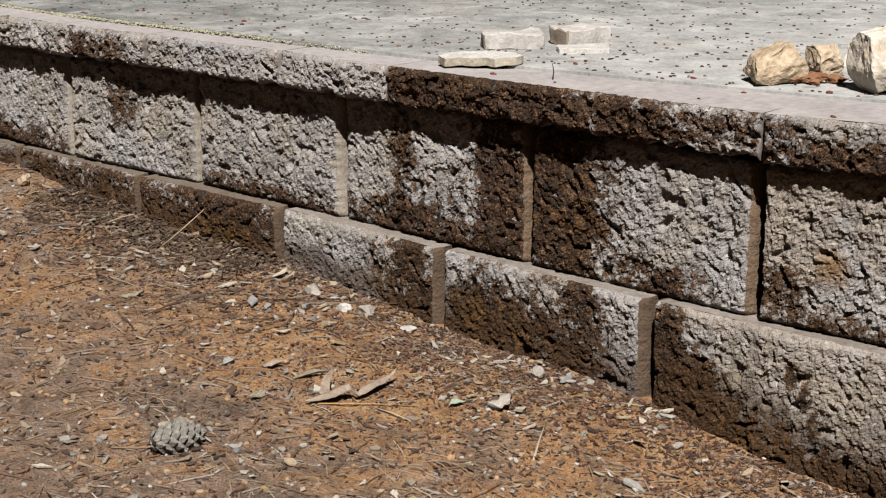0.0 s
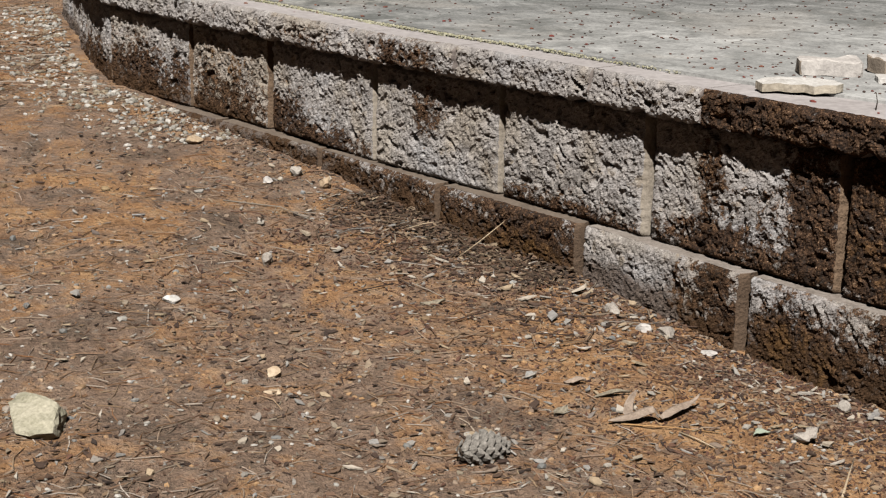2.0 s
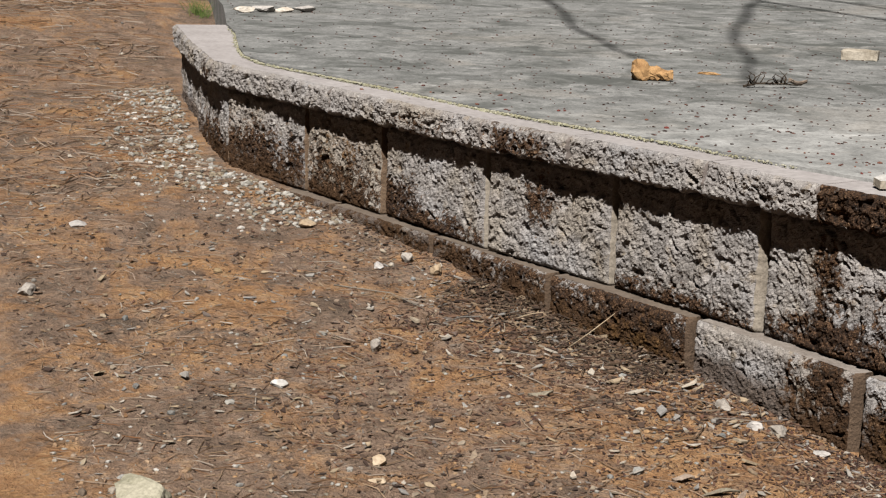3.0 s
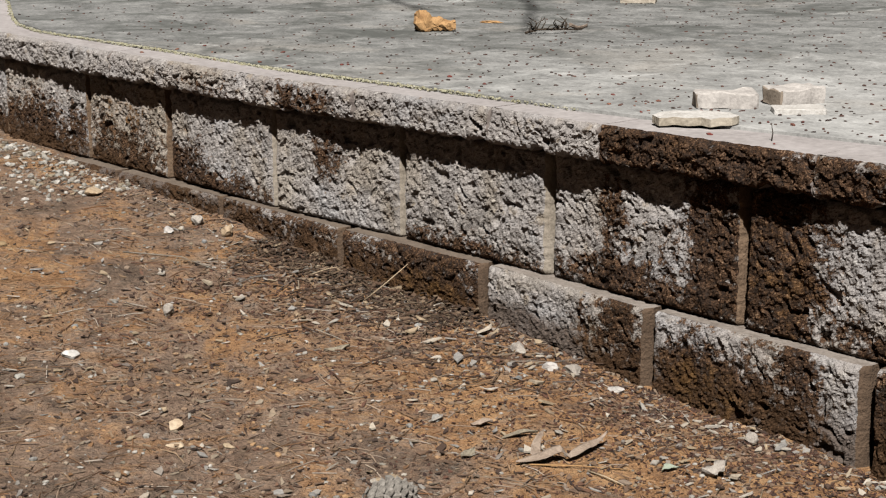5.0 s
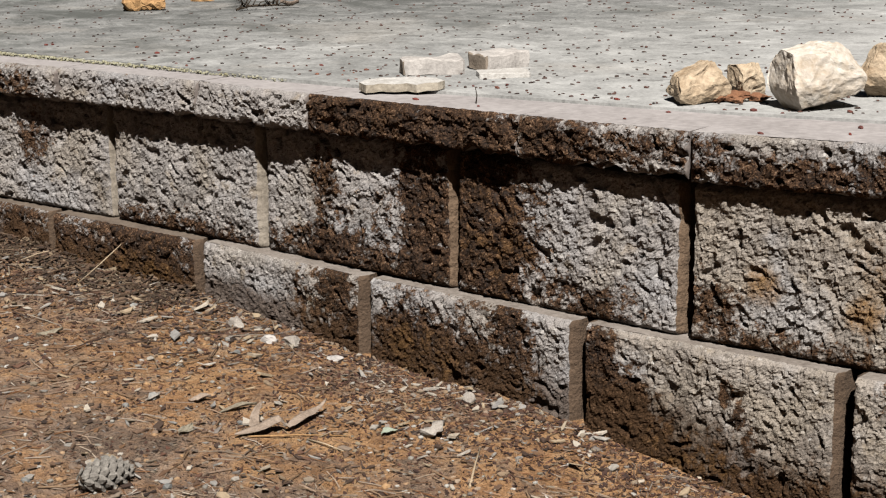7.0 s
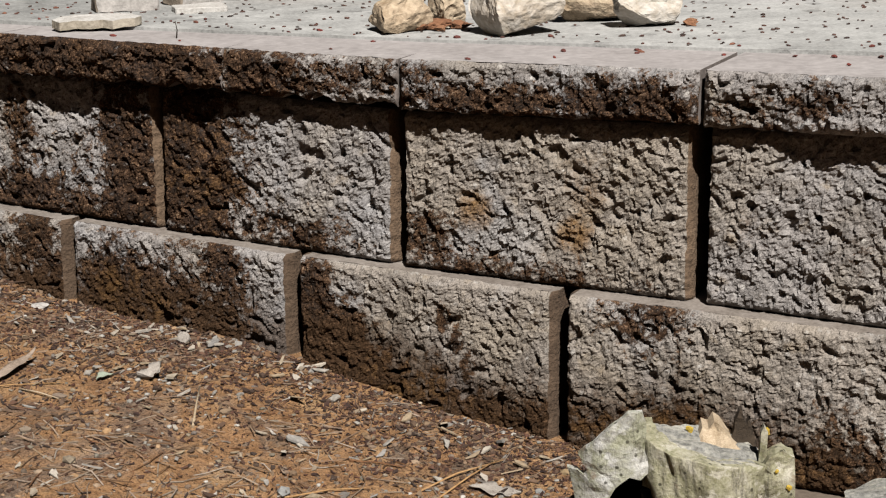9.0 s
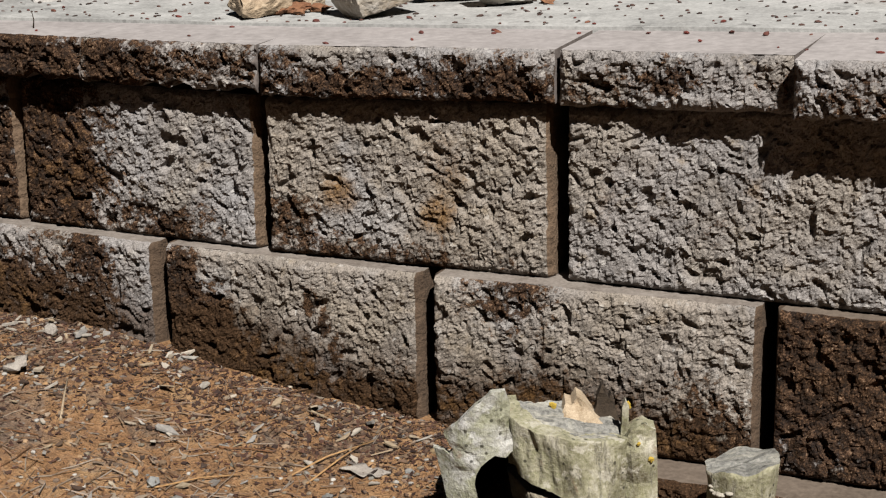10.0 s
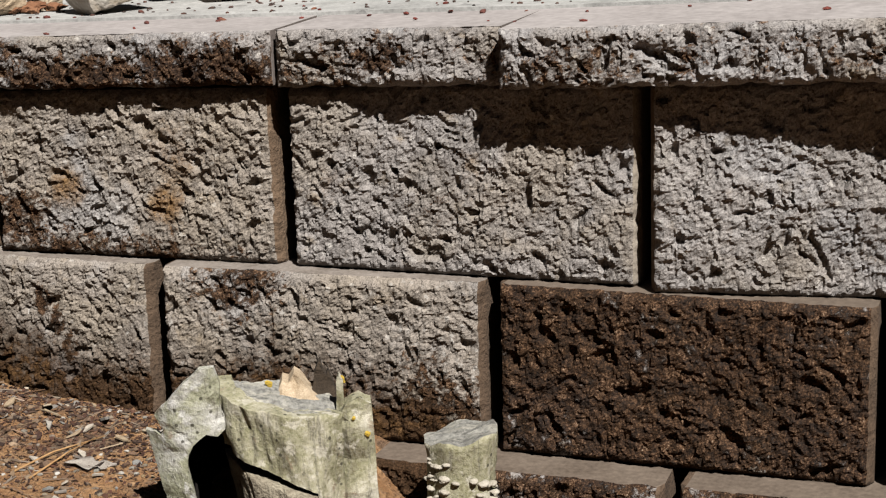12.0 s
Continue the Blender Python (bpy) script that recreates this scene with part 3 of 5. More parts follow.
B_JOINTS = [-2.78, -2.40, -2.03, -1.655, -1.290, -0.925, -0.540, -0.155, 0.265, 0.702, 1.11, 1.51, 1.92, 2.33, 2.74, 3.1]
B_MARKS = {
    0: [(0.5, 0.5, 1, 1, 0.7)],
    1: [(0.5, 0.5, 1, 1, 0.7)],
    2: [(0.5, 0.5, 1, 1, 0.8)],
    3: [(0.5, 0.5, 1, 1, 1.0)],
    4: [(0.86, 0.5, 0.20, 0.9, 1.0), (0.3, 0.0, 0.5, 0.3, 0.8)],
    5: [(0.35, 0.4, 0.5, 0.5, 1.0), (0.72, 0.5, 0.14, 0.8, 0.9)],
    6: [(0.05, 0.60, 0.09, 0.50, 1.25), (0.17, 0.38, 0.12, 0.28, 1.25), (0.31, 0.18, 0.18, 0.20, 1.2), (0.50, 0.04, 0.2, 0.10, 1.0), (0.60, 0.74, 0.03, 0.09, 1.0), (0.645, 0.60, 0.028, 0.10, 1.0), (0.69, 0.43, 0.035, 0.13, 1.0), (0.74, 0.0, 0.40, 0.34, 1.05)],
    7: [(0.22, 0.9, 0.16, 0.18, 0.85), (0.5, 0.0, 0.8, 0.34, 1.0), (0.9, 0.05, 0.25, 0.42, 0.95)],
    8: [(0.5, 0.5, 1, 1, 1.15)],
    9: [(0.5, 0.5, 1, 1, 1.15)],
    10: [(0.5, 0.5, 1, 1, 1.0)],
}
B_RUST = {3: [(0.5, 0.4, 0.8, 0.6, 0.5)], 5: [(0.3, 0.5, 0.3, 0.3, 0.5)], 6: [(0.5, 0.1, 0.4, 0.3, 0.5)], 7: [(0.4, 0.15, 0.5, 0.2, 0.6)], 8: [(0.25, 0.5, 0.3, 0.4, 0.2)]}
course(B_JOINTS, -0.027, 0.0, 0.199, [P_] * 6 + [T_, T_] + [P_] * 7, B_MARKS, B_RUST, 0.0075, {5: 0.085, 6: 0.115, 7: 0.135}, pale_tops=(4, 5, 6, 7))

C_JOINTS = [-0.75, -0.34, 0.07, 0.484, 0.89, 1.29, 1.69, 2.09, 2.49, 2.89]
course(C_JOINTS, -0.085, -0.2, -0.001, [P_] * 9, {n: [(0.5, 0.5, 1, 1, 1.0)] for n in range(9)}, {}, 0.009, 0.12)

CAP_JOINTS = [-3.77, -3.35, -2.93, -2.40, -1.86, -1.607, -1.270, -1.030, -0.642, -0.383, 0.004, 0.280, 0.72, 1.22, 1.77, 2.32, 2.9]
cap_front = lerp_table([(-3.8, -0.031), (-1.9, -0.031), (-1.6, -0.034), (-1.0, -0.036), (-0.64, -0.032), (-0.38, -0.023), (0, -0.020), (0.2799, -0.022), (0.2801, -0.050), (3, -0.05)])
CAP_THICK = [0.058] * 8 + [0.060, 0.064] + [0.066] * 6
CAP_MARKS = {
    3: [(0.8, 0.4, 0.15, 0.5, 0.8)],
    5: [(0.7, 0.3, 0.3, 0.5, 0.6)],
    6: [(0.3, 0.4, 0.5, 0.6, 0.7)],
    9: [(0.5, 0.5, 0.75, 1.0, 1.1)],
    10: [(0.15, 0.5, 0.3, 0.7, 1.0), (0.8, 0.1, 0.3, 0.3, 0.6), (0.62, 0.45, 0.6, 0.6, 0.72)],
    11: [(0.8, 0.3, 0.35, 0.5, 0.95), (0.35, 0.2, 0.4, 0.35, 0.85), (0.05, 0.5, 0.1, 0.6, 0.6)],
    12: [(0.5, 0.55, 0.14, 0.3, 0.8), (0.5, 0.3, 0.8, 0.5, 0.42)],
    13: [(0.25, 0.40, 0.4, 0.5, 0.50), (0.75, 0.4, 0.4, 0.5, 0.48)],
}
for n, (xa, xb) in enumerate(zip(CAP_JOINTS, CAP_JOINTS[1:]), 2):
    split_block("cap_stone", xa + (0.003 if n > 10 else 0.001), wall_y(xa) + cap_front(xa + 0.001), xb - (0.003 if n > 10 else 0.001), wall_y(xb) + cap_front(xb - 0.001), (cap_top(xa) - CAP_THICK[n - 2], cap_top(xb) - CAP_THICK[n - 2]), (cap_top(xa), cap_top(xb)), 0.29, P_, wall, n + 70, amp=0.0095, taper=-0.0145 if n > 10 else -0.003, top=CAP_TOP, side=CAP_SIDE, ragged=0.011 if n < 11 else 0.004, ends=n > 10, marks=CAP_MARKS.get(n, ()), rust=[(0.3, 0.5, 0.4, 0.6, 0.30)] if n == 9 else ())

# earth behind the blocks
def backfill():
    bm = bmesh.new()
    us = [-3.7, -3.4, -3.0, -2.88, -2.7, -2.2, -1.7, -1.2, -0.7, -0.2, 0.3, 0.8, 1.3, 2.86]
    rows = [[bm.verts.new((u, wall_y(u) + d, z)) for u in us] for d, z in ((0.10, -0.2), (0.10, 0.378), (0.6, 0.378), (0.6, -0.2))]
    for j in range(3):
        for i in range(len(us) - 1):
            bm.faces.new((rows[j][i], rows[j][i + 1], rows[j + 1][i + 1], rows[j + 1][i]))
    return tagged(part("backfill", bm, BACKFILL), "dark earth packed behind the wall blocks", "earth", kind="structure")


backfill()

# ---- slab ----
slab_rise = lerp_table([(-3, 0.008), (-2, 0.007), (-1.4, 0.006), (-1.0, 0.005), (-0.8, 0.004)])


def slab_sheet():
    bm = bmesh.new()
    us = [-40, -20, -12] + [-9 + 0.25 * i for i in range(20)] + [-4 + 0.05 * i for i in range(110)] + [2, 4, 8, 20, 40]
    vs = [0, 0.004, 0.02, 0.1, 0.3, 0.6, 1, 2, 4, 8, 16, 40]
    rows = []
    for v in vs:
        rows.append([bm.verts.new((u, edge_y(u) + v, cap_top(u) + slab_rise(u) + 0.012 * max(0.0, v - 4))) for u in us])
    low = [bm.verts.new((u, edge_y(u), cap_top(u) - 0.1)) for u in us]
    rows = [low] + rows
    for j in range(len(rows) - 1):
        for i in range(len(us) - 1):
            bm.faces.new((rows[j][i], rows[j][i + 1], rows[j + 1][i + 1], rows[j + 1][i]))
    return tagged(part("slab", bm, SLAB), "grey weathered concrete patio slab with dark streaks", "slab", kind="structure")


slab_sheet()


def put_chunk(name, x, y, z, size, seed, mat, rz=0, label="", category="stone", rough=0.25, group=""):
    ob = part(name, chunk_bm(size, seed, 3, rough), mat)
    ob.matrix_world = pose(x, y, z - 0.002, 0, 0, rz)
    return tagged(ob, label, category, group)


def on_slab(x):
    return cap_top(x) + slab_rise(x)


# ---- stones on the slab ----
PILE = "rocks piled on the slab"
def pile_rock(x, y, size, seed, mat, rz, label, slope=0.0, notch=0.0, ry=0):
    """A broken rock of the pile: flat split faces, one end lower than the other by slope, chipped and undercut in front."""
    bm = chunk_bm(size, seed, 5, 0.12, boxy=True)
    for v in bm.verts:
        u = v.co.x / size[0] + 0.5
        v.co.z *= 1 - slope * (1 - u)
        n = noise.noise(v.co * 38 + Vector((seed, 0, 0)))
        v.co += Vector((0, 1, 0.3)) * notch * max(0.0, n) + noise.noise_vector(v.co * 150) * 0.0012
        v.co.z = max(v.co.z, 0.0)
        under = max(0.0, 1 - v.co.z / (0.42 * size[2]))
        v.co.y *= 1 - 0.32 * under if v.co.y < 0 else 1
        v.co.x *= 1 - 0.25 * under if v.co.x < 0 else 1
    ob = part("rock", bm, mat)
    ob.matrix_world = pose(x, y, on_slab(x) - 0.003, 0, ry, rz)
    return tagged(ob, label, "rock", PILE)


pile_rock(-0.483, 0.203, (0.098, 0.080, 0.070), 3, ROCK_TAN, 58, "tan wedge-shaped sandstone lump on the slab", 0.5, 0.008)
pile_rock(-0.437, 0.270, (0.058, 0.045, 0.060), 5, ROCK_TAN, 60, "small tan stone wedged between larger rocks", 0.2, 0.010)
pile_rock(-0.314, 0.226, (0.120, 0.092, 0.085), 22, ROCK_WHITE, 56, "large cream quartz rock with brown seams", 0.0, 0.006, -3)
pile_rock(-0.247, 0.372, (0.185, 0.07, 0.072), 11, ROCK_TAN, 38, "long tan rock behind a pale one", -0.25, 0.010)
pile_rock(-0.170, 0.325, (0.122, 0.046, 0.060), 13, ROCK_WHITE, 36, "pale flat-faced rock on the slab", -0.1, 0.006)
for n, (x, y, w) in enumerate(((-0.440, 0.232, 0.045), (-0.410, 0.250, 0.034), (-0.455, 0.215, 0.03), (-0.430, 0.225, 0.026), (-0.478, 0.185, 0.016), (-0.12, 0.345, 0.03))):
    put_chunk("clod", x, y, on_slab(x), (w, w * 0.7, w * 0.4), 40 + n, CLAY, 30 * n, "crumbled red clay clod beside the rocks", "clod", rough=0.6, group="clay clods")


def paver_scrap(name, x, y, size, rz, mat, label, seed, end=None):
    """A broken piece of paving: flat, square-edged, chipped along its rim."""
    bm = bmesh.new()
    bmesh.ops.create_cube(bm, size=1)
    bmesh.ops.subdivide_edges(bm, edges=bm.edges[:], cuts=11, use_grid_fill=True)
    for v in bm.verts:
        p = v.co.copy()
        rim = sum(abs(abs(c) - 0.5) < 1e-4 for c in p)
        q = Vector((p.x * size[0], p.y * size[1], (p.z + 0.5) * size[2]))
        n = noise.noise_vector(q * 45 + Vector((seed, seed * 2.3, 0)))
        q += n * size[2] * (0.16 if rim > 1 else 0.07)
        q.x += 0.09 * size[0] * noise.noise(Vector((q.y * 22, seed, 0)))
        q.y += 0.11 * size[1] * noise.noise(Vector((q.x * 26, seed, 4)))
        q.z *= 1 + 0.16 * noise.noise(Vector((q.x * 25, q.y * 25, seed)))
        if rim > 1:
            q -= Vector((p.x * size[0], p.y * size[1], p.z * size[2])) * 0.05
        v.co = q
    bm.normal_update()
    for f in bm.faces:
        f.material_index = 1 if end and f.normal.x < -0.6 else 0
    ob = part(name, bm, [mat, end or mat])
    ob.matrix_world = pose(x, y, on_slab(x) - 0.001, 0, 0, rz)
    return tagged(ob, label, "paver scrap", "paver scraps on the slab")


paver_scrap("paver_scrap", -0.985, 0.285, (0.095, 0.05, 0.026), 43, STONE_GREY, "grey block-shaped paver scrap on the slab", 2.0, PAVER_BROWN)
paver_scrap("paver_scrap", -0.931, 0.388, (0.088, 0.052, 0.027), 75, STONE_GREY, "pinkish grey paver scrap with a brown broken end", 3.0, PAVER_BROWN)
paver_scrap("paver_scrap", -0.868, 0.308, (0.078, 0.052, 0.009), 40, STONE_WHITE, "thin whitish paver flake lying flat", 4.0)
paver_scrap("paver_scrap", -2.285, 1.66, (0.090, 0.048, 0.026), 42, STONE_EDGE, "pale grey paver scrap alone on the slab", 5.0)
for n, (x, y, w) in enumerate(((-3.99, 0.885, 0.07), (-3.975, 0.945, 0.075), (-3.95, 1.005, 0.06), (-3.935, 1.065, 0.075))):
    put_chunk("edge_stone", x, y, on_slab(x), (w, w * 0.5, w * 0.3), 60 + n, STONE_GREY if n % 2 else ROCK_WHITE, 62, "pale stone at the far slab edge", "stone", group="far edge stones")


def wood_chunk():
    """A split length of wood: a broad rounded head and a thinner, jagged tail."""
    bm = bmesh.new()
    rings, seg = 16, 20
    grid = []
    for i in range(rings):
        u = i / (rings - 1)
        r = float(np.interp(u, (0, 0.08, 0.28, 0.42, 0.7, 1), (0.022, 0.033, 0.036, 0.022, 0.018, 0.013)))
        row = []
        for j in range(seg):
            a = math.tau * j / seg
            k = 1 + 0.22 * fbm(Vector((math.cos(a) * 1.5, math.sin(a) * 1.5, u * 3)), 3)
            row.append(bm.verts.new(((u - 0.5) * 0.125 + 0.006 * math.cos(a * 3), r * k * math.cos(a), 0.030 - 0.010 * u + r * k * math.sin(a) * 1.05)))
        grid.append(row)
    for i in range(rings - 1):
        for j in range(seg):
            bm.faces.new((grid[i][j], grid[i][(j + 1) % seg], grid[i + 1][(j + 1) % seg], grid[i + 1][j]))
    bm.faces.new(grid[0][::-1])
    bm.faces.new(grid[-1])
    for v in bm.verts:
        v.co.z = max(v.co.z + 0.010 * noise.noise(v.co * 90), 0.0)
        v.co.y += 0.006 * noise.noise(v.co * 70 + Vector((3, 0, 0)))
    bmesh.ops.recalc_face_normals(bm, faces=bm.faces)
    ob = part("wood_chunk", bm, WOOD_ORANGE)
    ob.matrix_world = pose(-2.165, 0.815, on_slab(-2.2), 0, 0, 42) @ Matrix.Scale(0.68, 4)
    return tagged(ob, "orange-brown split wood chunk on the slab", "wood")


wood_chunk()
put_chunk("bark_flake", -2.20, 1.03, on_slab(-2.2), (0.055, 0.025, 0.008), 33, WOOD_ORANGE, 55, "thin orange bark flake on the slab", "bark")


def stick_bm(points, radius, seg=6):
    """A bent stick through the points."""
    bm = bmesh.new()
    rows = []
    for n, p in enumerate(points):
        p = Vector(p)
        ahead = (Vector(points[min(n + 1, len(points) - 1)]) - Vector(points[max(n - 1, 0)])).normalized()
        side = ahead.cross(Vector((0.13, 0.21, 0.97))).normalized()
        up = side.cross(ahead)
        r = radius * (1 - 0.55 * n / (len(points) - 1))
        rows.append([bm.verts.new(p + (side * math.cos(math.tau * j / seg) + up * math.sin(math.tau * j / seg)) * r) for j in range(seg)])
    for a, b in zip(rows, rows[1:]):
        for j in range(seg):
            bm.faces.new((a[j], a[(j + 1) % seg], b[(j + 1) % seg], b[j])).smooth = True
    bm.faces.new(rows[0][::-1])
    bm.faces.new(rows[-1])
    return bm


def leaf_bm(length, width, curl, seed, lobes=0.0):
    """A dry curled leaf with a little thickness, along x, resting on z = 0."""
    bm = bmesh.new()
    nu, nv = 14, 5
    tops = []
    for i in range(nu + 1):
        u = i / nu
        w = width * (math.sin(math.pi * (0.02 + 0.97 * u)) ** 1.3) * (1 + 0.35 * noise.noise(Vector((u * 9, seed, 2)))) * (1 + lobes * math.sin(u * 16 + seed))
        row = []
        for j in range(nv + 1):
            v = j / nv * 2 - 1
            x = (u - 0.5) * length
            z = curl * (abs(v) * 0.9 + math.sin(u * 5 + seed) * 0.35 + 0.25 * noise.noise(Vector((u * 4, v * 2, seed))))
            y = v * w / 2 + 0.25 * width * math.sin(u * 3.3 + seed)
            row.append(bm.verts.new((x, y, z)))
        tops.append(row)
    for i in range(nu):
        for j in range(nv):
            bm.faces.new((tops[i][j], tops[i + 1][j], tops[i + 1][j + 1], tops[i][j + 1])).smooth = True
    ret = bmesh.ops.extrude_face_region(bm, geom=bm.faces[:])
    for v in ret["geom"]:
        if isinstance(v, bmesh.types.BMVert):
            v.co.z += 0.0006
    low = min(v.co.z for v in bm.verts)
    for v in bm.verts:
        v.co.z -= low
    bmesh.ops.recalc_face_normals(bm, faces=bm.faces)
    return bm


def dry_sprig(x, y, rz, label):
    """A little branched twig with one curled leaf on it."""
    top = tagged(new("dry_sprig"), label, "twig")
    top.matrix_world = pose(x, y, on_slab(x), 0, 0, rz)
    part("stem", stick_bm([(-0.06, 0, 0.003), (-0.03, 0.008, 0.009), (0.02, 0.0, 0.010), (0.06, 0.012, 0.006)], 0.003), WOOD_DARK, top)
    rng = random.Random(5)
    for k in range(30):
        a, x0 = rng.uniform(0, math.tau), rng.uniform(-0.055, 0.035)
        reach, rise = rng.uniform(0.012, 0.036), rng.uniform(-0.002, 0.026)
        part("side_twig", stick_bm([(x0, 0.004, 0.008), (x0 + 0.5 * reach * math.cos(a), 0.004 + 0.5 * reach * math.sin(a), 0.010 + 0.6 * rise), (x0 + reach * math.cos(a + 0.5), 0.004 + reach * math.sin(a + 0.5), 0.010 + rise)], 0.0015, 5), WOOD_DARK, top)
    leaf = part("leaf", leaf_bm(0.04, 0.014, 0.010, 2.0), LEAF_DRY, top)
    leaf.location = (0.06, 0.01, 0.006)
    return top


dry_sprig(-1.945, 0.955, 55, "dark dry branched sprig on the slab")
stalk = part("stalk", stick_bm([(0, 0, 0), (0.001, 0.001, 0.012), (-0.001, 0, 0.024)], 0.0011), WOOD_DARK)
stalk.matrix_world = pose(-0.753, 0.078, cap_top(-0.753) - 0.001)
tagged(stalk, "thin dry stalk standing in a slab joint", "stalk")

# ---- things on the ground ----
def pine_cone(x, y, rz, length, width, label):
    """A closed cone lying on its side: a core and overlapping scales in spirals."""
    top = tagged(new("pine_cone"), label, "pine cone")
    top.matrix_world = pose(x, y, ground_z(x, y) + width * 0.42, 0, 6, rz)
    core = bmesh.new()
    bmesh.ops.create_uvsphere(core, u_segments=12, v_segments=8, radius=1)
    for v in core.verts:
        v.co = Vector((v.co.z * length * 0.47, v.co.x * width * 0.33, v.co.y * width * 0.33))
    part("core", core, WOOD_DARK, top)
    bm = bmesh.new()
    w, l, t = width * 0.150, length * 0.085, width * 0.07
    rows = []
    for k, (wide, high) in enumerate(((0.45, 0.0), (1.0, 0.3), (0.95, 0.9), (0.35, 1.1))):
        x0 = (k / 3 * 2 - 1) * l
        rows.append([bm.verts.new((x0, sx * w * wide, t * (high + h - 0.35 * abs(sx)))) for sx, h in ((-1, 0), (0, 0.5), (1, 0), (0, -0.9))])
    for one, two in zip(rows, rows[1:]):
        for k in range(4):
            bm.faces.new((one[k], one[(k + 1) % 4], two[(k + 1) % 4], two[k]))
    bm.faces.new(rows[0][::-1])
    bm.faces.new(rows[-1])
    bmesh.ops.recalc_face_normals(bm, faces=bm.faces)
    first = None
    count = 72
    for n in range(count):
        u = (n + 0.5) / count
        a = n * 2.39996
        out = Vector((0, math.cos(a), math.sin(a)))
        r = width * 0.40 * (math.sin(math.pi * (0.14 + 0.82 * u)) ** 0.8)
        along = (Vector((1, 0, 0)) * 0.86 + out * 0.52).normalized()
        side = out.cross(along).normalized()
        nrm = along.cross(side)
        m = Matrix((along, side, nrm)).transposed().to_4x4()
        m.translation = Vector(((u - 0.5) * length * 0.88, 0, 0)) + out * r
        if first is None:
            first = ob = part("scale", bm, CONE_MAT, top)
        else:
            ob = new("scale", first.data)
            ob.parent = top
        ob.matrix_basis = m @ Matrix.Scale(0.72 + 0.45 * math.sin(math.pi * u), 4)
    return top


pine_cone(-0.882, -0.512, 84, 0.082, 0.038, "closed grey-brown pine cone on clay")


def ground_leaf(x, y, rz, length, width, curl, seed, label, mat=None, lobes=0.0):
    ob = part("dry_leaf", leaf_bm(length, width * 1.25, curl, seed, lobes), mat or LEAF_DRY)
    ob.matrix_world = pose(x, y, ground_z(x, y) + 0.0015, 5 if lobes else 16, -3, rz)
    return tagged(ob, label, "leaf", "dry leaves on the ground")


def ribbon_bm(spine, across=7):
    """A thin dry leaf along a spine of (x, y, lift, half width, roll in degrees), a little wavy and cupped."""
    bm = bmesh.new()
    dense = [np.interp(u, range(len(spine)), [p[k] for p in spine]) for u in np.linspace(0, len(spine) - 1, 33) for k in range(5)]
    dense = [dense[i:i + 5] for i in range(0, len(dense), 5)]
    rows = []
    for i, (x, y, lift, half, roll) in enumerate(dense):
        a, b = dense[max(0, i - 2)], dense[min(len(dense) - 1, i + 2)]
        ahead = Vector((b[0] - a[0], b[1] - a[1], 0)).normalized()
        side = Vector((-ahead.y, ahead.x, 0)) * math.cos(radians(roll)) + Vector((0, 0, math.sin(radians(roll))))
        half *= 0.72 + 0.15 * noise.noise(Vector((i * 0.5, x * 30, 0)))
        mid = Vector((x, y, ground_z(x, y) + lift + 0.002))
        rows.append([bm.verts.new(mid + side * half * v + Vector((0, 0, 0.0022 * v * v + 0.0012 * noise.noise(Vector((i * 0.3, v * 2, 5)))))) for v in np.linspace(-1, 1, across)])
    for one, two in zip(rows, rows[1:]):
        for j in range(across - 1):
            bm.faces.new((one[j], two[j], two[j + 1], one[j + 1])).smooth = True
    top = bmesh.ops.extrude_face_region(bm, geom=bm.faces[:])
    for v in top["geom"]:
        if isinstance(v, bmesh.types.BMVert):
            v.co.z += 0.0006
    bmesh.ops.recalc_face_normals(bm, faces=bm.faces)
    return bm


def folded_leaf():
    """A long dry leaf folded over itself, one torn flap standing up behind."""
    top = tagged(new("dry_leaf"), "long folded grey-tan dry leaf on clay", "leaf", "dry leaves on the ground")
    at = Vector((-0.838, -0.235, ground_z(-0.838, -0.235)))
    top.location = at + Vector((0.010, -0.015, -0.001))
    for name, spine in (
        ("blade", ((-0.868, -0.297, 0.003, 0.002, 0), (-0.860, -0.281, 0.003, 0.011, 5), (-0.848, -0.263, 0.008, 0.012, 15), (-0.836, -0.246, 0.016, 0.008, 38), (-0.831, -0.236, 0.004, 0.005, 20), (-0.832, -0.219, 0.006, 0.009, 12), (-0.831, -0.194, 0.008, 0.0085, 16), (-0.833, -0.172, 0.010, 0.005, 10), (-0.836, -0.152, 0.016, 0.0012, 0))),
        ("flap", ((-0.860, -0.268, 0.005, 0.010, 10), (-0.872, -0.255, 0.010, 0.009, 25), (-0.880, -0.240, 0.018, 0.006, 40), (-0.884, -0.226, 0.024, 0.001, 40))),
    ):
        bm = ribbon_bm(spine)
        bmesh.ops.translate(bm, verts=bm.verts[:], vec=-at)
        part(name, bm, LEAF_DRY, top)
    return top


folded_leaf()
ground_leaf(-0.173, -0.165, 20, 0.062, 0.022, 0.004, 1.2, "pale dry leaf lying flat on needles", STONE_PALE, 0.45)
ground_leaf(-0.667, -0.142, 60, 0.036, 0.022, 0.010, 3.3, "small white curled leaf near the wall", STONE_PALE, 0.3)
ground_leaf(-0.985, -0.245, 30, 0.030, 0.012, 0.006, 4.4, "small pale leaf scrap on clay")
ground_leaf(-0.713, -0.176, 70, 0.026, 0.009, 0.004, 6.1, "small pale green scrap of leaf", LEAF_GREEN)
ground_leaf(-0.78, -0.90, 20, 0.060, 0.030, 0.014, 7.3, "dark curled dead leaf on clay", DEBRIS, 0.2)
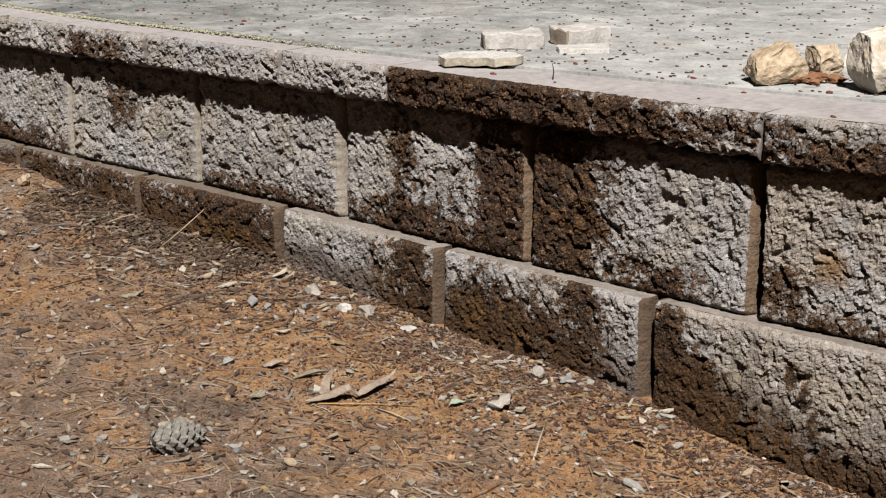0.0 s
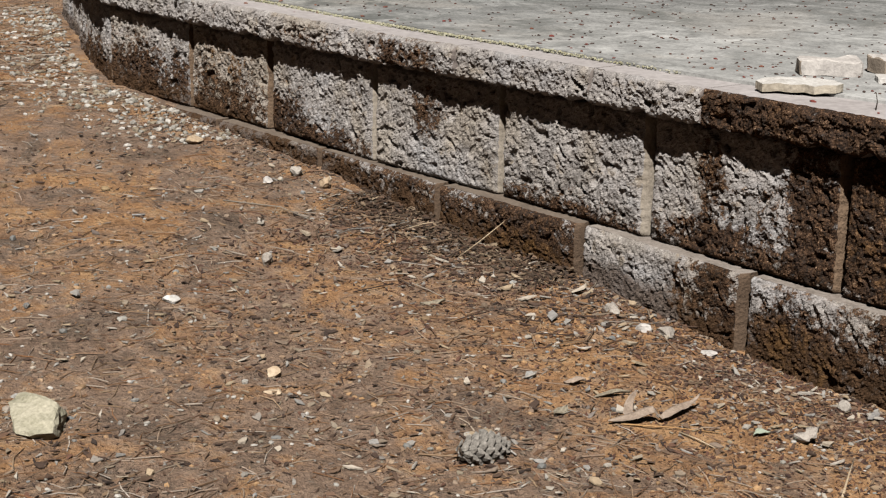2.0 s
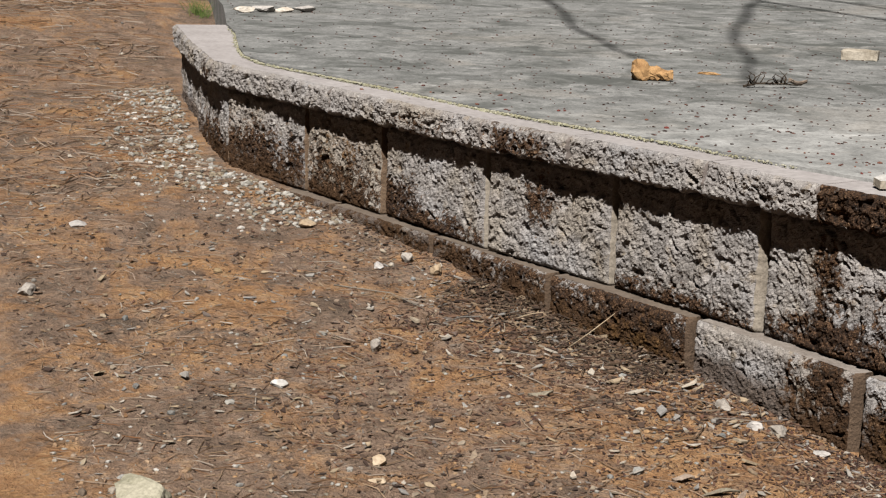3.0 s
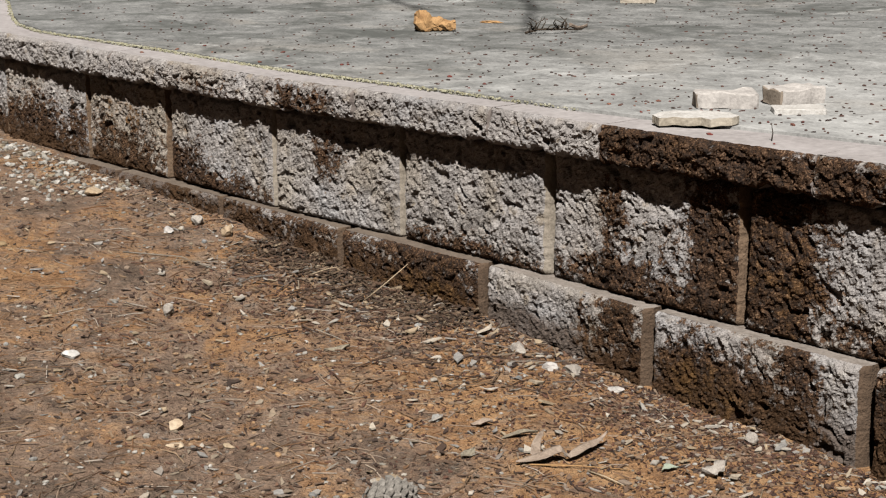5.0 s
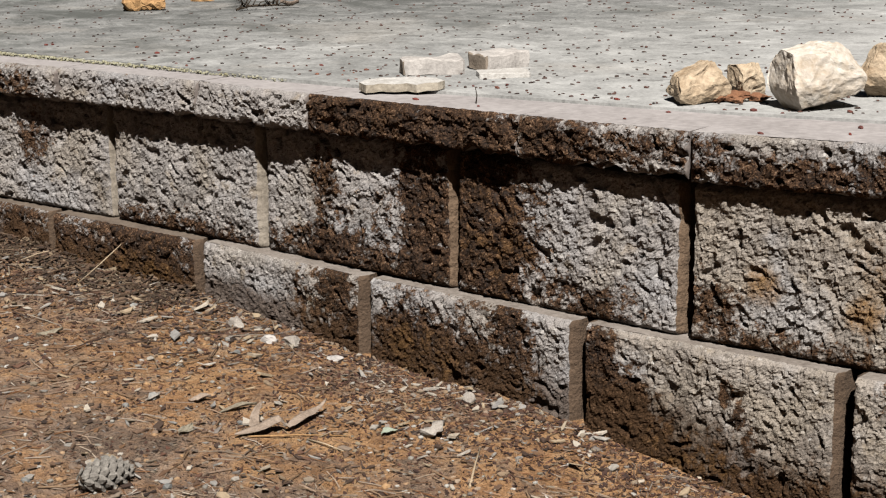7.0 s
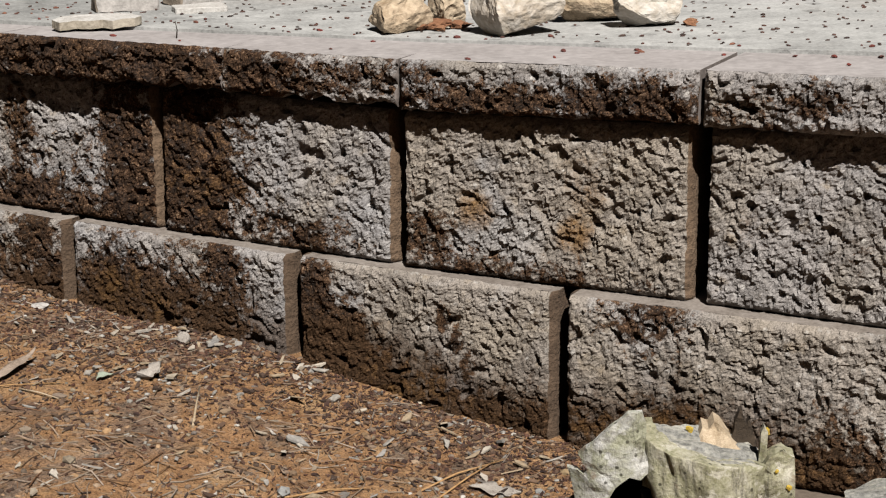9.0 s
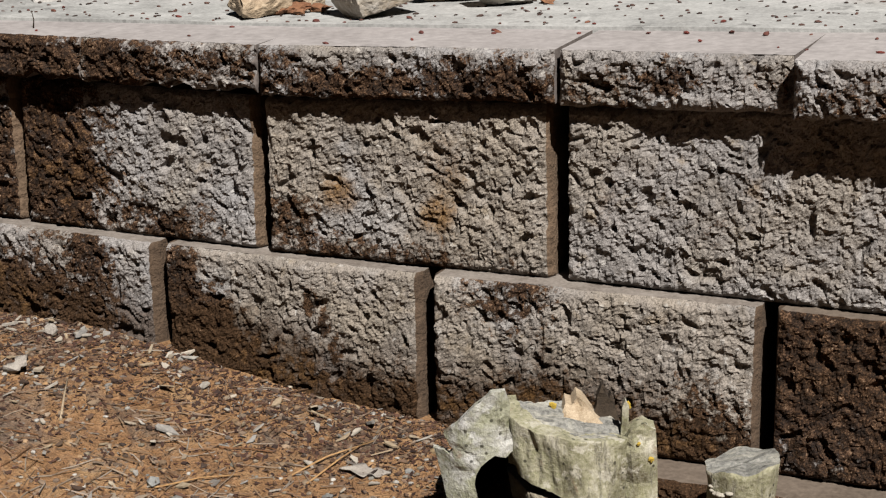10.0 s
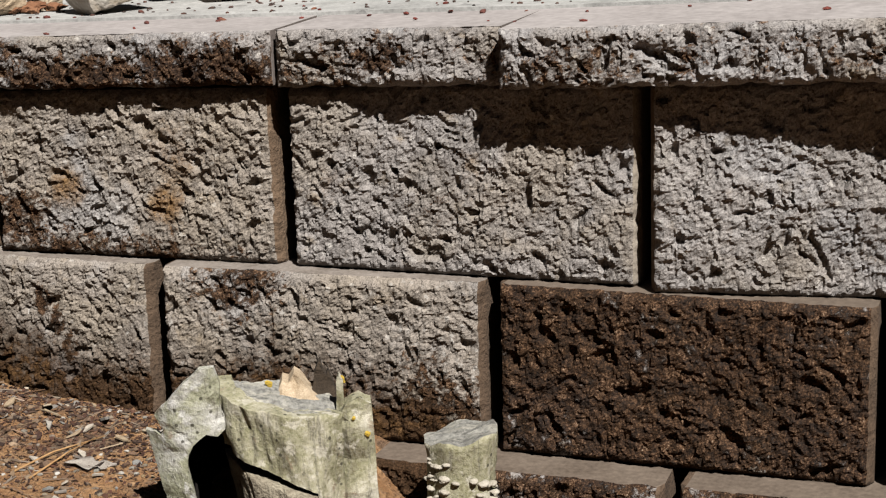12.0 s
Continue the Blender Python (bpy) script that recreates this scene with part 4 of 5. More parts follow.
ground_leaf(-0.929, -0.332, 120, 0.042, 0.012, 0.005, 8.1, "narrow yellowish dry leaf on clay", WOOD_BARE)
ground_leaf(-1.338, -0.200, 60, 0.040, 0.010, 0.005, 9.4, "thin tan leaf strip on orange clay", WOOD_BARE)
ground_leaf(-0.925, -0.235, 62, 0.055, 0.006, 0.005, 5.2, "thin tan leaf strip on clay", WOOD_BARE)

LOOSE = "loose stones on the ground"
for x, y, size, mat, label in (
    (-1.293, -0.905, (0.135, 0.088, 0.046), STONE_MOSSY, "large pale greenish stone half sunk in clay"),
    (-1.148, 0.003, (0.036, 0.026, 0.020), STONE_PALE, "white angular stone by the wall foot"),
    (-1.588, -0.512, (0.036, 0.030, 0.014), STONE_WHITE, "cream heart-shaped flat stone"),
    (-1.243, -0.571, (0.024, 0.022, 0.017), ROCK_TAN, "small yellowish pebble on clay"),
    (-1.198, -0.605, (0.030, 0.022, 0.010), ROCK_TAN, "flat tan stone sunk in clay"),
    (-2.017, 0.046, (0.034, 0.026, 0.022), STONE_PALE, "cream stone near the wall"),
    (-1.933, 0.050, (0.036, 0.024, 0.024), ROCK_TAN, "tan stone near the wall"),
    (-2.013, -0.022, (0.030, 0.022, 0.016), STONE_GREY, "grey stone near the wall"),
    (-1.65, -0.288, (0.026, 0.020, 0.024), STONE_PALE, "white pointed stone standing on edge"),
    (-2.545, -0.375, (0.062, 0.04, 0.012), STONE_GREY, "flat grey stone on clay"),
    (-2.178, -0.655, (0.042, 0.034, 0.022), STONE_PALE, "cream stone among needles"),
    (-1.068, -0.015, (0.034, 0.022, 0.014), STONE_GREY, "grey flat stone at the wall foot"),
    (-1.038, 0.002, (0.038, 0.03, 0.016), STONE_PALE, "pale pinkish stone at the wall foot"),
    (-0.949, -0.003, (0.032, 0.02, 0.012), STONE_GREY, "light grey flat stone by the wall"),
    (-0.695, -0.022, (0.022, 0.018, 0.018), STONE_PALE, "white pebble against the lower block"),
    (-2.317, 0.017, (0.055, 0.04, 0.018), ROCK_TAN, "flat buff stone near the gravel"),
):
    big = size[0] > 0.1
    put_chunk("stone", x, y, ground_z(x, y) - (0.012 if big else 0.003), size if big else (size[0] * 0.85, size[1] * 0.9, size[2] * 1.1), int(abs(x) * 1000), mat, 40 * x + 50, label, "stone", group=LOOSE)


def fallen_twig(points, radius, mat, label):
    lifted = [(px, py, ground_z(px, py) + radius * 0.8 + dz) for px, py, dz in points]
    ob = part("twig", stick_bm(lifted, radius), mat)
    return tagged(ob, label, "twig", "twigs on the ground")


fallen_twig([(-0.253, -0.205, 0.001), (-0.229, -0.152, 0.004), (-0.198, -0.086, 0.002)], 0.0015, WOOD_ORANGE, "long reddish pine needle bundle by the wall")
fallen_twig([(-0.226, -0.212, 0.001), (-0.212, -0.150, 0.005), (-0.204, -0.095, 0.003)], 0.0014, WOOD_ORANGE, "reddish pine needles crossing another bundle")
fallen_twig([(-0.536, -0.242, 0.0), (-0.562, -0.194, 0.004), (-0.590, -0.144, 0.003)], 0.0018, WOOD_RAW, "thin straw-coloured twig on clay")
fallen_twig([(-1.96, -0.16, 0.001), (-1.87, -0.10, 0.004), (-1.78, -0.09, 0.002)], 0.0014, BARK_TWIG, "grey bent twig on the ground")
fallen_twig([(-0.145, -0.265, 0.001), (-0.125, -0.275, 0.004), (-0.105, -0.30, 0.002)], 0.0035, BARK_TWIG, "short grey bent twig near the log")
fallen_twig([(-0.37, -0.308, 0.001), (-0.335, -0.265, 0.004), (-0.30, -0.234, 0.002)], 0.0014, WOOD_ORANGE, "tan pine needle pair on dark crumbs")
fallen_twig([(-1.50, 0.0, 0.0), (-1.47, 0.02, 0.03), (-1.44, 0.045, 0.065)], 0.0015, WOOD_RAW, "dry stalk leaning at the wall foot")
fallen_twig([(-1.66, 0.01, 0.0), (-1.63, 0.03, 0.02), (-1.60, 0.03, 0.03)], 0.0015, WOOD_RAW, "short dry stalk near the wall")
fallen_twig([(-0.848, -0.299, 0.001), (-0.80, -0.257, 0.003), (-0.749, -0.213, 0.002)], 0.0013, WOOD_ORANGE, "straight tan pine needle beside a folded leaf")
fallen_twig([(-0.785, -0.255, 0.001), (-0.755, -0.256, 0.003), (-0.723, -0.256, 0.002)], 0.0014, WOOD_RAW, "short straw-coloured needle on clay")
fallen_twig([(-0.94, -0.57, 0.001), (-0.91, -0.54, 0.003), (-0.88, -0.50, 0.002)], 0.0014, NEEDLES, "brown pine needle on clay")

# ---- driftwood ----
LOG_AT = (0.030, -0.237)
LOG_TURN = 21.4


def shell_bm(outline, thick, bulge, seed, rough=0.004):
    """A plate of wood: the outline in x and z, bent by bulge(x, z), with thickness and a rough skin."""
    bm = bmesh.new()
    bm.faces.new([bm.verts.new((x, 0, z)) for x, z in outline]).normal_update()
    bmesh.ops.triangulate(bm, faces=bm.faces[:])
    for _ in range(3):
        long = [e for e in bm.edges if e.calc_length() > 0.012]
        if long:
            bmesh.ops.subdivide_edges(bm, edges=long, cuts=1)
            bmesh.ops.triangulate(bm, faces=[f for f in bm.faces if len(f.verts) > 3])
    ret = bmesh.ops.extrude_face_region(bm, geom=bm.faces[:])
    back = {v for v in ret["geom"] if isinstance(v, bmesh.types.BMVert)}
    for v in bm.verts:
        p = Vector((v.co.x, 0, v.co.z))
        n = noise.noise_vector(p * 60 + Vector((seed, 0, 0)))
        v.co.x += n.x * 0.003
        v.co.z += n.z * 0.003
        v.co.y = bulge(p.x, p.z) + (thick if v in back else 0) + rough * fbm(p * Vector((70, 1, 22)).length * 0.4 + Vector((seed, seed, 0)), 3)
    bmesh.ops.recalc_face_normals(bm, faces=bm.faces)
    return bm


def flat_scrap():
    """A thin cream flagstone flake: broken outline, flat top, rough tan edges."""
    outline = [(-0.062, 0.010), (-0.060, -0.008), (-0.034, -0.031), (0.004, -0.036), (0.038, -0.022), (0.062, 0.004), (0.056, 0.019), (0.026, 0.028), (0.012, 0.022), (-0.006, 0.024), (-0.030, 0.020), (-0.046, 0.027)]
    bm = shell_bm([(x, z * 1.35) for x, z in outline], 0.0115, lambda x, z: 0.02 * x, 9.0, 0.0022)
    bm.normal_update()
    for f in bm.faces:
        f.material_index = 0 if f.normal.y > 0.75 else 1
    ob = part("paver_scrap", bm, [STONE_WHITE, STONE_EDGE])
    ob.matrix_world = pose(-0.918, 0.128, on_slab(-0.918), 90, 0, 27)
    return tagged(ob, "flat cream broken paver with a rough tan edge", "paver scrap", "paver scraps on the slab")


flat_scrap()


def log_body(x_mid, y_mid, a0, a1, r, z_low, z_top, thick, seed, flare=0.0, seg=64, rings=40, rough=0.0028):
    """A wall of a hollow log: an arc in plan, raised to z_top(x, y), with fibres, bulges and thickness."""
    bm = bmesh.new()
    outer, inner = [], []
    for i in range(rings + 1):
        ro, ri = [], []
        for j in range(seg + 1):
            a = radians(a0 + (a1 - a0) * j / seg)
            c, s = math.cos(a), math.sin(a)
            hi = z_top(x_mid + r * c, y_mid + r * s) + 0.0012 * noise.noise(Vector((a * 5, seed, 0)))
            lo = z_low(x_mid + r * c, y_mid + r * s) if callable(z_low) else z_low
            z = lo + (hi - lo) * i / rings
            q = Vector((c * 2.2, s * 2.2, z * 11)) + Vector((seed, 0, seed))
            k = r * (1 + 0.10 * fbm(q, 3)) + rough * noise.noise(Vector((a * 14, z * 22, seed))) + 0.5 * rough * noise.noise(Vector((a * 38, z * 40, seed))) + flare * max(0.0, z) ** 2
            ro.append(bm.verts.new((x_mid + k * c, y_mid + k * s, z)))
            k -= thick
            ri.append(bm.verts.new((x_mid + k * c, y_mid + k * s, z)))
        outer.append(ro)
        inner.append(ri)
    for i in range(rings):
        for j in range(seg):
            bm.faces.new((outer[i][j], outer[i][j + 1], outer[i + 1][j + 1], outer[i + 1][j])).smooth = True
            bm.faces.new((inner[i][j + 1], inner[i][j], inner[i + 1][j], inner[i + 1][j + 1])).smooth = True
        for j in (0, seg):
            bm.faces.new((outer[i][j], outer[i + 1][j], inner[i + 1][j], inner[i][j]))
    for j in range(seg):
        bm.faces.new((outer[-1][j], outer[-1][j + 1], inner[-1][j + 1], inner[-1][j]))
    bmesh.ops.recalc_face_normals(bm, faces=bm.faces)
    return bm


def rotten_log():
    top = tagged(new("rotten_log"), "hollow lichened grey log end, broken and upright", "log")
    top.matrix_world = pose(LOG_AT[0], LOG_AT[1], 0, 0, 0, LOG_TURN)
    left = [(-0.046, -0.2), (-0.059, 0.011), (-0.071, 0.069), (-0.078, 0.097), (-0.067, 0.098), (-0.062, 0.095), (-0.058, 0.102), (-0.061, 0.107), (-0.068, 0.117), (-0.039, 0.151), (-0.015, 0.170), (-0.003, 0.171), (0.001, 0.152), (0.003, 0.128), (0.006, 0.101), (-0.001, 0.096), (-0.013, 0.098), (-0.028, 0.086), (-0.034, 0.077), (-0.033, 0.043), (-0.025, 0.010), (-0.016, -0.2)]
    part("bark_plate", shell_bm(left, 0.009, lambda x, z: -0.034 + 10 * (x + 0.025) ** 2 - 0.05 * (z - 0.08), 1.0, 0.0035), WOOD_WHITE, top, "bleached curved bark plate with a notch")

    def cut(x, y):
        return 0.130 - 0.19 * x + 0.12 * (y + 0.03) + 0.0008 * math.sin(x * 130)

    def split(x, y):
        return 0.064 - 0.47 * (x - 0.016)

    def leaning(bm):
        for v in bm.verts:
            v.co.x += 0.16 * (0.11 - v.co.z) * max(0.0, min(1.0, (0.11 - v.co.x) / 0.1))
        return bm

    part("log_wall", leaning(log_body(0.068, 0.044, 186, 318, 0.079, lambda x, y: split(x, y) if x < 0.098 else -0.2, cut, 0.024, 2.0)), WOOD_GREY, top)
    part("log_wall", leaning(log_body(0.068, 0.047, 194, 300, 0.079, -0.2, lambda x, y: split(x, y) - 0.016 + 0.15 * max(0.0, x - 0.016), 0.02, 3.0, rings=24)), WOOD_BARE, top, "brown lower wall under a long crack")
    face = bmesh.new()
    n = 30
    rows = []
    for i in range(n + 1):
        row = []
        for j in range(n + 1):
            u, v = i / n * 2 - 1, j / n * 2 - 1
            x, y = 0.064 + 0.067 * u * math.sqrt(1 - v * v / 2), 0.010 + 0.040 * v * math.sqrt(1 - u * u / 2)
            z = cut(x, y) - 0.003 + 0.005 * fbm(Vector((x * 22, y * 80, 2)), 4) + 0.0022 * noise.noise(Vector((x * 120, y * 120, 1)))
            row.append(face.verts.new((x, y, z)))
        rows.append(row)
    for i in range(n):
        for j in range(n):
            face.faces.new((rows[i][j], rows[i + 1][j], rows[i + 1][j + 1], rows[i][j + 1]))
    part("cut_face", face, WOOD_END, top, "weathered grey slanting cut")
    strip = [(0.127, 0.106), (0.133, 0.115), (0.146, 0.121), (0.159, 0.114), (0.161, 0.09), (0.167, -0.2), (0.120, -0.2), (0.121, 0.09)]
    part("side_strip", shell_bm(strip, 0.026, lambda x, z: -0.013 + 18 * (x - 0.142) ** 2, 4.0, 0.007), WOOD_GREY, top)
    sliver = [(0.123, 0.06), (0.122, 0.140), (0.126, 0.148), (0.131, 0.140), (0.133, 0.06)]
    part("sliver", shell_bm(sliver, 0.010, lambda x, z: -0.002, 6.0), WOOD_GREY, top)
    spike = [(0.096, 0.09), (0.097, 0.118), (0.100, 0.136), (0.104, 0.149), (0.107, 0.151), (0.109, 0.139), (0.113, 0.133), (0.116, 0.138), (0.119, 0.126), (0.123, 0.112), (0.125, 0.099), (0.124, 0.08)]
    part("spike", shell_bm(spike, 0.014, lambda x, z: 0.024 + 0.1 * z, 5.0, 0.007), WOOD_DARK, top)
    core = [(0.052, 0.105), (0.058, 0.119), (0.064, 0.130), (0.071, 0.128), (0.078, 0.136), (0.085, 0.133), (0.092, 0.122), (0.098, 0.117), (0.108, 0.109), (0.123, 0.104), (0.130, 0.090), (0.120, 0.080), (0.087, 0.092)]
    part("broken_core", shell_bm(core, 0.030, lambda x, z: 0.004 + 0.9 * max(0.0, z - 0.10) + 0.002 * math.sin(x * 260), 7.0, 0.011), WOOD_RAW, top, "raw tan broken wood")
    # added inner wall and roof, closing the hollow to keep it dark
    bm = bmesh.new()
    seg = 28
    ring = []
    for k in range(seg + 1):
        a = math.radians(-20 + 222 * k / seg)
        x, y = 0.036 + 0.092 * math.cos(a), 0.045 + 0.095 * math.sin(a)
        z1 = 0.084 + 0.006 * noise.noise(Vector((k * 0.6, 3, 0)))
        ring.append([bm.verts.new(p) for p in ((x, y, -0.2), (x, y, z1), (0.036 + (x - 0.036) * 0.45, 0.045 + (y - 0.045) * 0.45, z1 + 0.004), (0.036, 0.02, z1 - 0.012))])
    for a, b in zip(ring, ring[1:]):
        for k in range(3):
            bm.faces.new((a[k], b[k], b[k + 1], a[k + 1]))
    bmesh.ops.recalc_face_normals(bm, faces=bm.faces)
    part("hollow", bm, HOLLOW_SHADE, top, "inner log wall, painted near-black as deep shade")
    for k, (x, y, z, r) in enumerate(((0.1401, -0.0150, 0.1015, 0.0022), (0.1541, -0.0120, 0.0817, 0.0032), (0.1290, -0.0005, 0.1405, 0.0042), (0.0510, 0.0280, 0.1290, 0.0042))):
        spot = chunk_bm((2 * r, 0.0024, 2.2 * r), 80 + k, 2, 0.6)
        bmesh.ops.translate(spot, verts=spot.verts[:], vec=(x, y, z - r))
        part("lichen", spot, LICHEN, top, "golden yellow lichen spot")
    return top


rotten_log()


def log_stub():
    """A short upright stub with bracket fungi on its shaded side."""
    top = tagged(new("log_stub"), "short upright lichened log stub with bracket fungi", "log")
    c, s = math.cos(radians(LOG_TURN)), math.sin(radians(LOG_TURN))
    top.matrix_world = pose(LOG_AT[0] + 0.254 * c, LOG_AT[1] + 0.254 * s, 0, 0, 0, LOG_TURN)
    bm = bmesh.new()
    seg, rings = 56, 36
    grid = []
    for i in range(rings + 1):
        row = []
        for j in range(seg):
            a = math.tau * j / seg
            z = -0.22 + (0.294 + 0.006 * math.cos(a) + 0.003 * math.sin(a * 5)) * i / rings
            r = 0.036 * (1 + 0.12 * fbm(Vector((math.cos(a) * 1.6, math.sin(a) * 1.6, z * 18)), 3) + 0.06 * noise.noise(Vector((a * 9, z * 60, 2))) + 0.10 * max(0.0, (z - 0.03) / 0.05))
            row.append(bm.verts.new((r * math.cos(a), r * math.sin(a) * 0.9, z)))
        grid.append(row)
    for i in range(rings):
        for j in range(seg):
            bm.faces.new((grid[i][j], grid[i][(j + 1) % seg], grid[i + 1][(j + 1) % seg], grid[i + 1][j])).smooth = True
    centre = bm.verts.new((0.004, 0, 0.072))
    for j in range(seg):
        bm.faces.new((grid[-1][j], grid[-1][(j + 1) % seg], centre))
    for f in bm.faces[-seg:]:
        f.material_index = 1
    part("stub", bm, [WOOD_GREY, WOOD_END], top)
    rng = random.Random(8)
    shelf = bmesh.new()
    bmesh.ops.create_uvsphere(shelf, u_segments=8, v_segments=5, radius=1)
    for v in shelf.verts:
        v.co = Vector((v.co.x * 0.006, v.co.y * 0.006, v.co.z * (0.0028 if v.co.z > 0 else 0.0015)))
    first = None
    for k in range(74):
        a = math.radians(rng.choice((rng.uniform(195, 245), rng.uniform(240, 330))))
        z = rng.uniform(-0.05, 0.055) if a < math.radians(245) else rng.uniform(-0.07, 0.032)
        if first is None:
            first = ob = part("fungus", shelf, FUNGUS, top)
        else:
            ob = new("fungus", first.data)
            ob.parent = top
        m = pose(0.038 * math.cos(a), 0.034 * math.sin(a), z, rng.uniform(-20, 20), rng.uniform(-20, 20), rng.uniform(0, 360))
        ob.matrix_basis = m @ Matrix.Scale(rng.uniform(0.5, 1.15), 4)
    return top


log_stub()


# ---- loose stuff ----
def soup(name, pieces, mat, label, category):
    """Many small pieces joined into one mesh."""
    verts, faces, n = [], [], 0
    for vs, fs in pieces:
        verts.extend(vs)
        faces.extend([tuple(i + n for i in f) for f in fs])
        n += len(vs)
    me = bpy.data.meshes.new(name)
    me.from_pydata(verts, [], faces)
    me.materials.append(mat)
    return tagged(new(name, me), label, category, kind="stuff")


def place(pts, m):
    return [tuple(m @ Vector(p)) for p in pts]


def chip_piece(rng, x, y, z, size):
    """A torn scrap of bark or leaf, bent, ragged and tilted."""
    n = rng.choice((5, 6, 7, 8))
    slim = rng.uniform(0.2, 0.75)
    t = size * rng.uniform(0.04, 0.12)
    turns = sorted(rng.uniform(0, math.tau) for _ in range(n))
    ring = [(math.cos(b) * size / 2 * rng.uniform(0.55, 1.2), math.sin(b) * size / 2 * slim * rng.uniform(0.55, 1.2)) for b in turns]
    bend, twist = rng.uniform(-8, 22), rng.uniform(-20, 20)
    pts = [(a, b, bend * a * a + twist * a * b + h) for h in (0, t) for a, b in ring]
    fs = [tuple(range(n, 2 * n))] + [(k, (k + 1) % n, n + (k + 1) % n, n + k) for k in range(n)]
    lean = 24 if size > 0.012 else 42
    return place(pts, pose(x, y, z + size * 0.08, rng.uniform(-lean, lean), rng.uniform(-lean, lean), rng.uniform(0, 360))), fs


ICO = [(0, 0, 1), (0.894, 0, 0.447), (0.276, 0.851, 0.447), (-0.724, 0.526, 0.447), (-0.724, -0.526, 0.447), (0.276, -0.851, 0.447), (0.724, 0.526, -0.447), (-0.276, 0.851, -0.447), (-0.894, 0, -0.447), (-0.276, -0.851, -0.447), (0.724, -0.526, -0.447), (0, 0, -1)]
ICO_F = [(0, 1, 2), (0, 2, 3), (0, 3, 4), (0, 4, 5), (0, 5, 1), (1, 6, 2), (2, 7, 3), (3, 8, 4), (4, 9, 5), (5, 10, 1), (6, 7, 2), (7, 8, 3), (8, 9, 4), (9, 10, 5), (10, 6, 1), (6, 11, 7), (7, 11, 8), (8, 11, 9), (9, 11, 10), (10, 11, 6)]


def pebble_piece(rng, x, y, z, size, flat=0.6, long=1.0):
    k = [size / 2 * rng.uniform(0.8, 1.2) * long, size / 2 * rng.uniform(0.6, 1.0), size / 2 * flat * rng.uniform(0.7, 1.2)]
    pts = [tuple(c * k[i] * rng.uniform(0.78, 1.15) for i, c in enumerate(p)) for p in ICO]
    return place(pts, pose(x, y, z + k[2] * 0.45, rng.uniform(-15, 15), rng.uniform(-15, 15), rng.uniform(0, 360))), ICO_F


def needle_piece(rng, x, y, z, length, r=0.0006):
    a = rng.uniform(0, 180)
    bend, lift = rng.uniform(-0.12, 0.12) * length, rng.uniform(0.0, 0.10) * length
    pts = []
    for u, k in ((-0.5, 0.0), (0.0, 1.0), (0.5, 0.1)):
        for s in range(3):
            b = math.tau * s / 3
            pts.append((u * length, bend * k + r * math.cos(b), lift * k * 0.5 + r * math.sin(b) + r))
    fs = [(3 * i + s, 3 * i + (s + 1) % 3, 3 * i + 3 + (s + 1) % 3, 3 * i + 3 + s) for i in range(2) for s in range(3)]
    return place(pts, pose(x, y, z, rng.uniform(-4, 4), rng.uniform(-7, 7), a)), fs


def spots(rng, count, near, far, lo=20, hi=70):
    """Places on the open ground in front of the wall, thinning out with distance from the low point where one stands."""
    made = 0
    while made < count:
        d = near * (far / near) ** rng.random()
        a = radians(rng.uniform(lo, hi))
        x, y = 0.75 - d * math.sin(a), -1.75 + d * math.cos(a)
        thick = 0.5 + 1.1 * noise.noise(Vector((x * 3.1, y * 3.1, count * 0.01))) + 0.7 * noise.noise(Vector((x * 11, y * 11, count * 0.02)))
        if x < 0.42 and y < wall_y(x) - 0.03 and rng.random() < max(0.06, thick):
            made += 1
            yield x, y


def foot_spots(rng, count, x0, x1, spread):
    for _ in range(count):
        x = rng.uniform(x0, x1)
        yield x, wall_y(x) - 0.026 - abs(rng.gauss(0, spread))


rng = random.Random(21)
soup("bark_litter", [chip_piece(rng, x, y, ground_z(x, y), rng.choice((0.004, 0.005, 0.006, 0.008, 0.011, 0.017)) * rng.uniform(0.7, 1.3)) for x, y in spots(rng, 14000, 1.15, 7)] + [chip_piece(rng, x, y, ground_z(x, y), rng.uniform(0.006, 0.017)) for x, y in spots(rng, 2200, 2.0, 5.5)], CHIPS, "brown and grey bark and leaf scraps scattered on clay", "litter")
soup("pebbles", [pebble_piece(rng, x, y, ground_z(x, y), rng.choice((0.003, 0.004, 0.005, 0.007, 0.009, 0.013, 0.019)) * rng.uniform(0.6, 1.1)) for x, y in spots(rng, 900, 1.15, 7)], PEBBLES, "small grey, white and tan pebbles scattered on clay", "pebbles")
soup("soil_crumbs", [pebble_piece(rng, x, y, ground_z(x, y) - 0.001, rng.choice((0.003, 0.004, 0.005, 0.007, 0.010)) * rng.uniform(0.7, 1.3), 0.55) for x, y in spots(rng, 6200, 1.15, 6.5)], CRUMBLED, "small crumbs of brown and orange clay soil", "soil")
soup("pale_grit", [pebble_piece(rng, x, y, ground_z(x, y), rng.uniform(0.003, 0.010), 0.5) for x, y in spots(rng, 2100, 1.15, 7)], GRAVEL, "pale grey and cream grit scattered on clay", "grit")
soup("red_debris", [chip_piece(rng, x, y, ground_z(x, y), rng.uniform(0.004, 0.011)) for x, y in foot_spots(rng, 4000, -0.95, -0.02, 0.09)] + [chip_piece(rng, x, y, ground_z(x, y), rng.uniform(0.004, 0.011)) for x, y in foot_spots(rng, 8600, -1.8, -0.02, 0.26)], RED_CRUMBS, "dark red-brown leaf crumbs near the wall", "litter")
